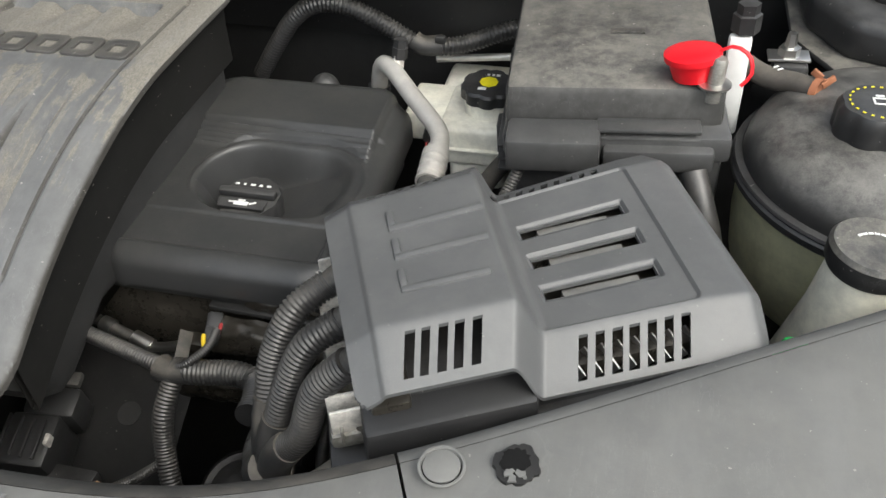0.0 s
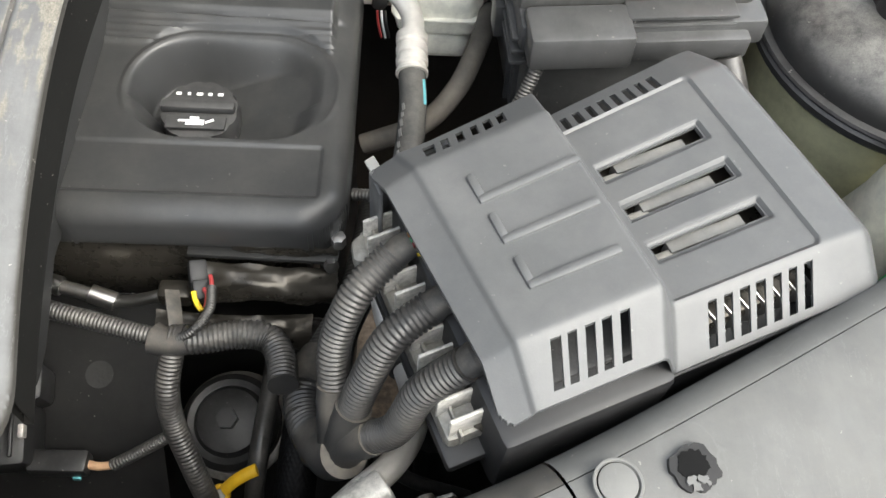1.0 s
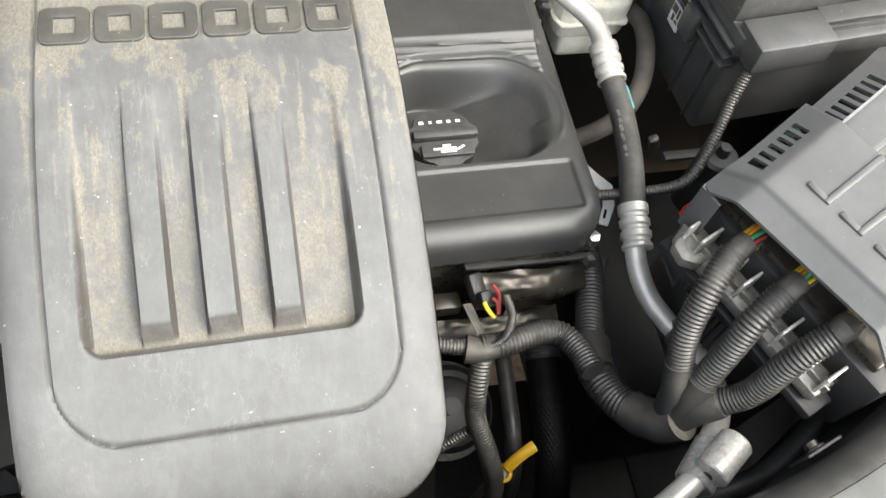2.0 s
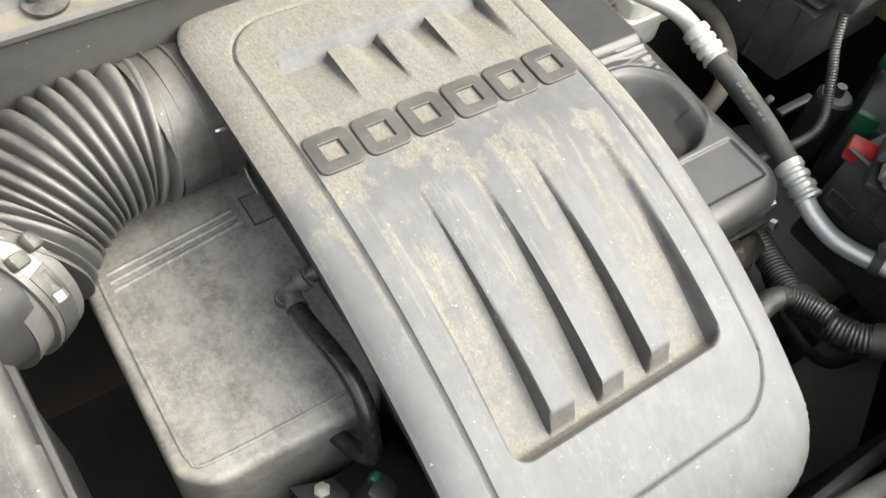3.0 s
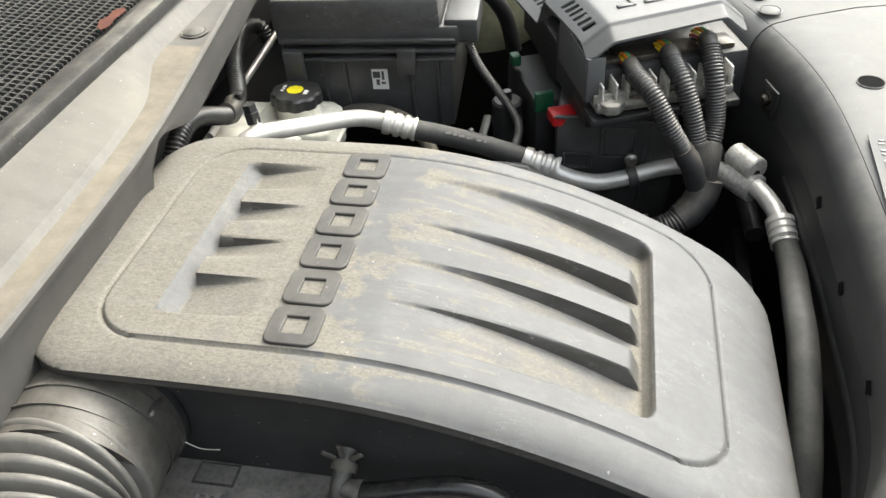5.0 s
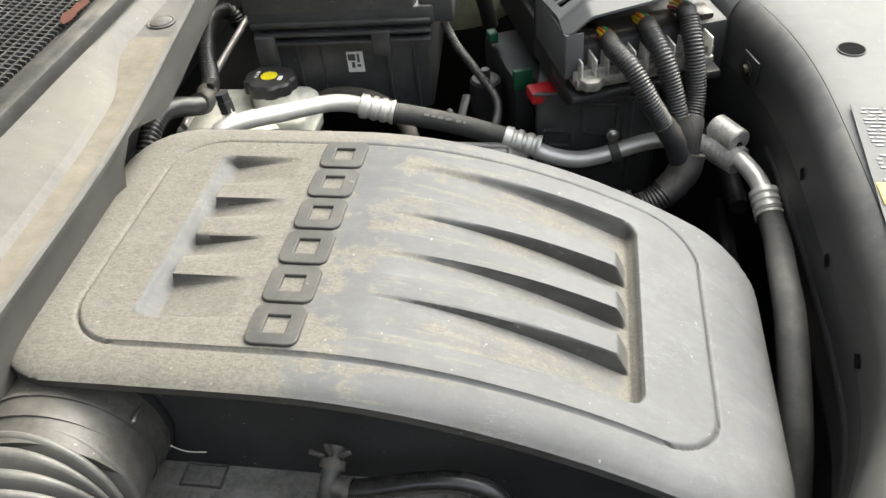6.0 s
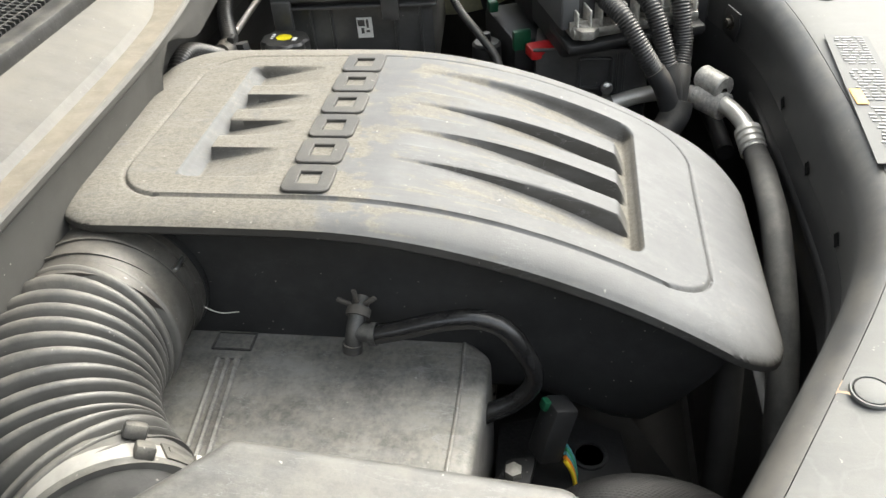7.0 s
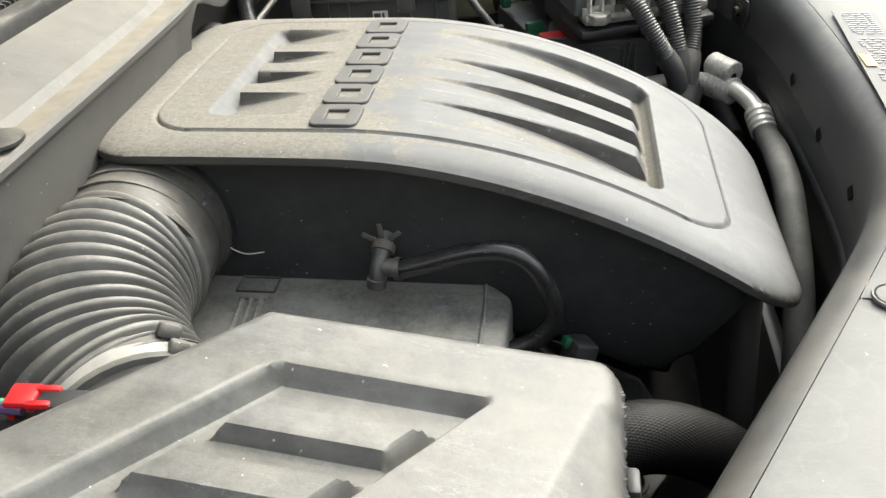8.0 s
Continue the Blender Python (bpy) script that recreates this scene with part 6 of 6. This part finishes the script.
# ---------------------------------------------------------------- reservoirs on the driver's side
brake = thing("brake_fluid_reservoir", "milky plastic brake fluid reservoir with black cap", "reservoir")
part("body", join(prism([(-0.098, 0.800), (-0.03, 0.800), (-0.018, 0.815), (-0.018, 0.90), (-0.098, 0.905), (-0.104, 0.89), (-0.104, 0.81)], 0.848, 0.896, 0.008, 3),
                  prism([(-0.15, 0.83), (-0.09, 0.83), (-0.09, 0.90), (-0.15, 0.90)], 0.855, 0.893, 0.006, 3), prism([(-0.12, 0.89), (-0.02, 0.89), (-0.02, 0.955), (-0.12, 0.955)], 0.85, 0.893, 0.008, 3)), MILK, brake)
part("seam", prism([(-0.102, 0.796), (-0.028, 0.796), (-0.014, 0.812), (-0.014, 0.903), (-0.102, 0.908), (-0.108, 0.892), (-0.108, 0.808)], 0.868, 0.8715, 0.001), MILK, brake)
part("lower_body", prism([(-0.094, 0.806), (-0.034, 0.806), (-0.026, 0.82), (-0.026, 0.89), (-0.094, 0.895)], 0.812, 0.85, 0.008, 3), MILK, brake)
part("neck", lathe([(0.027, 0), (0.027, 0.022), (0.001, 0.022)], (-0.055, 0.848, 0.893), seg=32), MILK, brake)
bc = part("cap", lathe([(0.028, 0), (0.0315, 0.002), (0.0315, 0.014), (0.029, 0.017), (0.022, 0.0175), (0.001, 0.0175)], (-0.055, 0.849, 0.911), (0.03, -0.02, 1), 72, 9, 0.09), BLACK, brake, "black scalloped screw cap")
part("emblem", lathe([(0.001, 0), (0.0105, 0), (0.0105, 0.0012), (0.0075, 0.0012), (0.001, 0.0018)], (-0.055, 0.849, 0.928), (0.03, -0.02, 1), 8), YELLOWP, bc, "yellow emblem")
for i, w in enumerate((0.004, 0.003, 0.003, 0.004)):
    part("print_bar", rbox((-0.0635 + 0.0055 * i, 0.8645, 0.9286), (w, 0.004, 0.0008), 0), WHITE, bc)
part("print_bar", rbox((-0.060, 0.834, 0.9288), (0.009, 0.005, 0.0008), 0), WHITE, bc)
lead = thing("level_sensor_plug", "grey plug with red and white wires by reservoir", "connector")
part("plug_body", rbox((-0.118, 0.825, 0.872), (0.014, 0.016, 0.026), 0.004, Euler((0.3, 0.3, 0)).to_matrix()), RUBBER, lead)
for i, m_ in enumerate((WIRER, PAPER, TAPE)):
    part("wire", tube([(-0.122 + 0.004 * i, 0.818, 0.862), (-0.121 + 0.004 * i, 0.812, 0.852), (-0.118 + 0.004 * i, 0.815, 0.83)], 0.0013, 8), m_, lead)
part("seal", rbox((-0.118, 0.824, 0.886), (0.010, 0.010, 0.005), 0.001), RUBBER, lead)

surge = thing("coolant_tank", "round coolant tank, black top over yellowed translucent base", "coolant tank")
SC = Vector((0.268, 0.674, 0))
part("lower_tank", lathe([(0.070, 0.858), (0.098, 0.870), (0.110, 0.895), (0.1145, 0.930), (0.1165, 0.980)], SC, seg=64), TANKCLEAR, surge, "yellowed translucent base")
part("seam", lathe([(0.112, 0.976), (0.1225, 0.977), (0.1245, 0.9795), (0.1245, 0.984), (0.1225, 0.986), (0.1235, 0.988), (0.1225, 0.990), (0.112, 0.991)], SC, seg=64), BLACK, surge)
part("upper_tank", lathe([(0.117, 0.988), (0.1155, 1.000), (0.110, 1.012), (0.097, 1.024), (0.075, 1.031), (0.04, 1.034), (0.001, 1.035)], SC, seg=64), TANKTOP, surge, "dusty black top")
part("moulded_mark", lathe([(0.006, 0), (0.0068, 0.0006), (0.0055, 0.0012), (0.001, 0.0008)], (0.205, 0.625, 1.0275), (-0.3, -0.3, 1), 20), TANKTOP, surge)
part("vent_nipple", tube([(0.195, 0.722, 1.005), (0.185, 0.738, 1.008)], 0.007, 14), BLACK, surge)
SX, SY = 0.234, 0.655
sc_ = part("cap", lathe([(0.028, 1.026), (0.0295, 1.031), (0.0295, 1.050), (0.0265, 1.055), (0.001, 1.056)], (SX, SY, 0), seg=64, lobes=8, depth=0.06), BLACK, surge, "black screw cap with yellow print")
for i in range(22):
    a = 2 * math.pi * i / 22
    part("print_bar", rbox((SX + 0.0215 * math.cos(a), SY + 0.0215 * math.sin(a), 1.0562), (0.0014, 0.0022, 0.0006), 0, Euler((0, 0, a)).to_matrix()), YELLOWP, sc_)
part("tank_symbol", join(rbox((SX, SY + 0.005, 1.0562), (0.011, 0.0014, 0.0006), 0), rbox((SX, SY - 0.003, 1.0562), (0.011, 0.0014, 0.0006), 0), rbox((SX - 0.005, SY + 0.001, 1.0562), (0.0014, 0.008, 0.0006), 0), rbox((SX + 0.005, SY + 0.001, 1.0562), (0.0014, 0.008, 0.0006), 0), rbox((SX, SY + 0.0085, 1.0562), (0.006, 0.002, 0.0006), 0)), WHITE, sc_)
bleed = thing("bleed_hose", "brown rubber bleed hose with rusty spring clip", "hose")
part("tube", tube([(0.180, 0.80, 1.000), (0.205, 0.775, 0.998), (0.230, 0.760, 1.002), (0.245, 0.748, 1.004)], 0.0095, 16), WORNHOSE, bleed)
part("spring_clip", lathe([(0.0098, 0), (0.0112, 0), (0.0112, 0.006), (0.0098, 0.006)], (0.243, 0.750, 1.004), (0.75, -0.55, 0.1), 20), RUST, bleed, "rusty spring clip")
part("clip_ear", rbox((0.250, 0.742, 1.017), (0.012, 0.003, 0.006), 0.0008, Euler((0, -0.6, 0.5)).to_matrix()), RUST, bleed)
part("clip_ear", rbox((0.242, 0.752, 1.017), (0.010, 0.003, 0.006), 0.0008, Euler((0, 0.4, -0.5)).to_matrix()), RUST, bleed)
for i in range(4):
    part("print_bar", rbox((0.212 + 0.0035 * i, 0.7735 - 0.0035 * i, 1.0085), (0.0018, 0.006, 0.0006), 0, Euler((0, 0, -0.8)).to_matrix()), WHITE, bleed)

wash = thing("washer_filler", "cream washer fluid filler neck with grey cap", "filler neck")
part("neck", lathe([(0.045, 0.78), (0.040, 0.88), (0.030, 0.94), (0.0265, 0.985), (0.0265, 0.990)], (0.270, 0.560, 0), seg=40), WASHER, wash)
wc = part("cap", lathe([(0.028, 0.986), (0.030, 0.990), (0.0305, 1.002), (0.028, 1.0055), (0.024, 1.005), (0.001, 1.0055)], (0.270, 0.560, 0), seg=48), BLACKD, wash, "dusty dark grey cap")
for i in range(7):
    a = radians(50 + 13 * i)
    part("print_bar", rbox((0.270 + 0.018 * math.cos(a), 0.552 + 0.018 * math.sin(a), 1.0062), (0.0032, 0.0018, 0.0006), 0, Euler((0, 0, a + 1.57)).to_matrix()), PAPER, wc)

tower = thing("strut_tower_cover", "black plastic strut tower cover with dusty top", "cover")
part("flange", prism([(0.235, 0.86), (0.27, 0.80), (0.34, 0.775), (0.60, 0.79), (0.60, 1.0), (0.235, 1.0)], 0.985, 0.992, 0.003), BLACKD, tower)
part("shell", prism([(0.245, 0.88), (0.275, 0.825), (0.34, 0.805), (0.60, 0.82), (0.60, 1.0), (0.245, 1.0)], 0.99, 1.03, 0.012, 3), BLACK, tower)
part("top_pad", prism([(0.28, 0.90), (0.30, 0.865), (0.35, 0.85), (0.60, 0.86), (0.60, 1.0), (0.28, 1.0)], 1.028, 1.040, 0.006, 2), BLACKD, tower, "dust covered top")
part("bolt", lathe([(0.012, 0), (0.012, 0.002), (0.007, 0.003), (0.007, 0.008), (0.001, 0.008)], (0.262, 0.775, 0.978), seg=6), STEEL, tower)
part("shelf", prism([(0.20, 0.80), (0.33, 0.735), (0.60, 0.74), (0.60, 0.80), (0.25, 0.82)], 0.955, 0.972, 0.003), BLACK, tower)

# cowl side conduit and prop rod
cowl_con = conduit("cowl_conduit", [(-0.375, 0.890, 0.900), (-0.340, 0.882, 0.950), (-0.312, 0.877, 0.984), (-0.286, 0.877, 0.999), (-0.256, 0.880, 0.998), (-0.225, 0.882, 0.985), (-0.195, 0.882, 0.968), (-0.171, 0.882, 0.957), (-0.13, 0.890, 0.957), (-0.08, 0.911, 0.968), (-0.03, 0.925, 0.976), (0.0004, 0.932, 0.9734), (0.023, 0.93, 0.9685), (0.0322, 0.922, 0.9611), (0.0309, 0.915, 0.946)], 0.0100, "black corrugated harness along the bulkhead", pitch=0.0044, ridge=0.0018)
part("tape_wrap", tube([(-0.182, 0.882, 0.963), (-0.171, 0.882, 0.957), (-0.150, 0.886, 0.957)], 0.0112, 16, wobble=0.0005), TAPE, cowl_con, "black tape wrap")
part("clip", rbox((-0.150, 0.878, 0.968), (0.012, 0.008, 0.008), 0.002), BLACK, cowl_con)
hose("prop_rod", [(-0.165, 0.917, 0.923), (-0.081, 0.914, 0.934), (0.022, 0.908, 0.948), (0.08, 0.905, 0.956)], 0.0042, "pale metal brake pipe behind the reservoir", ALU, "pipe")

# ---------------------------------------------------------------- the driver's side, set in place group by group
SIDE = Matrix(((0.94596, 0.0074, 0.03755, -0.07584), (-0.00711, 0.94668, -0.00747, 0.01636), (-0.0376, 0.00719, 0.94596, 0.07162), (0, 0, 0, 1)))
for ob, shift in ((gclip, (0.002, 0.003, 0.008)), (low_harness, (0.0146, 0.008, 0.002)), (coil, (0.008, 0, -0.012)), (fuel, (0.009, -0.003, 0.012)), (rail, (0.010, 0.003, 0.003)), (bleed, (0, 0.006, 0.012)), (wash, (-0.005, -0.004, 0.014)), (tower, (0, 0.006, 0.016))):
    ob.matrix_world = Matrix.Translation(shift) @ SIDE @ ob.matrix_basis
# the fuse box and what stands on it lean up towards the fender, as the control unit does
FUSE = Matrix.Translation((-0.038, 0.633, 0.983)) @ Matrix.Rotation(radians(-2.2), 4, "Y") @ Matrix.Diagonal((0.99, 0.95, 0.90, 1)) @ Matrix.Translation((-0.0007, -0.652, -0.956))
for ob, shift in ((fuse, (0, 0, 0)), (stud, (0.001, 0.002, 0.002)), (rcap, (0.008, 0.0, 0.001)), (bat_con, (0, 0, 0)), (fuse_con, (0, 0, 0)), (rod, (-0.012, 0, 0)), (gpost, (0, 0, 0))):
    ob.matrix_world = Matrix.Translation(shift) @ FUSE @ ob.matrix_basis
cam_cover.matrix_world = Matrix.Translation((0, -0.006, 0.009))
oil_cap.matrix_world = Matrix.Translation((-0.019, -0.031, 0.033))
brake.matrix_world = Matrix.Translation((-0.090, 0.839, 0.945)) @ Matrix.Scale(0.95, 4) @ Matrix.Translation((0.055, -0.849, -0.930))
lead.matrix_world = brake.matrix_world.copy()
surge.matrix_world = Matrix.Translation((-0.003, 0.010, 0.0))
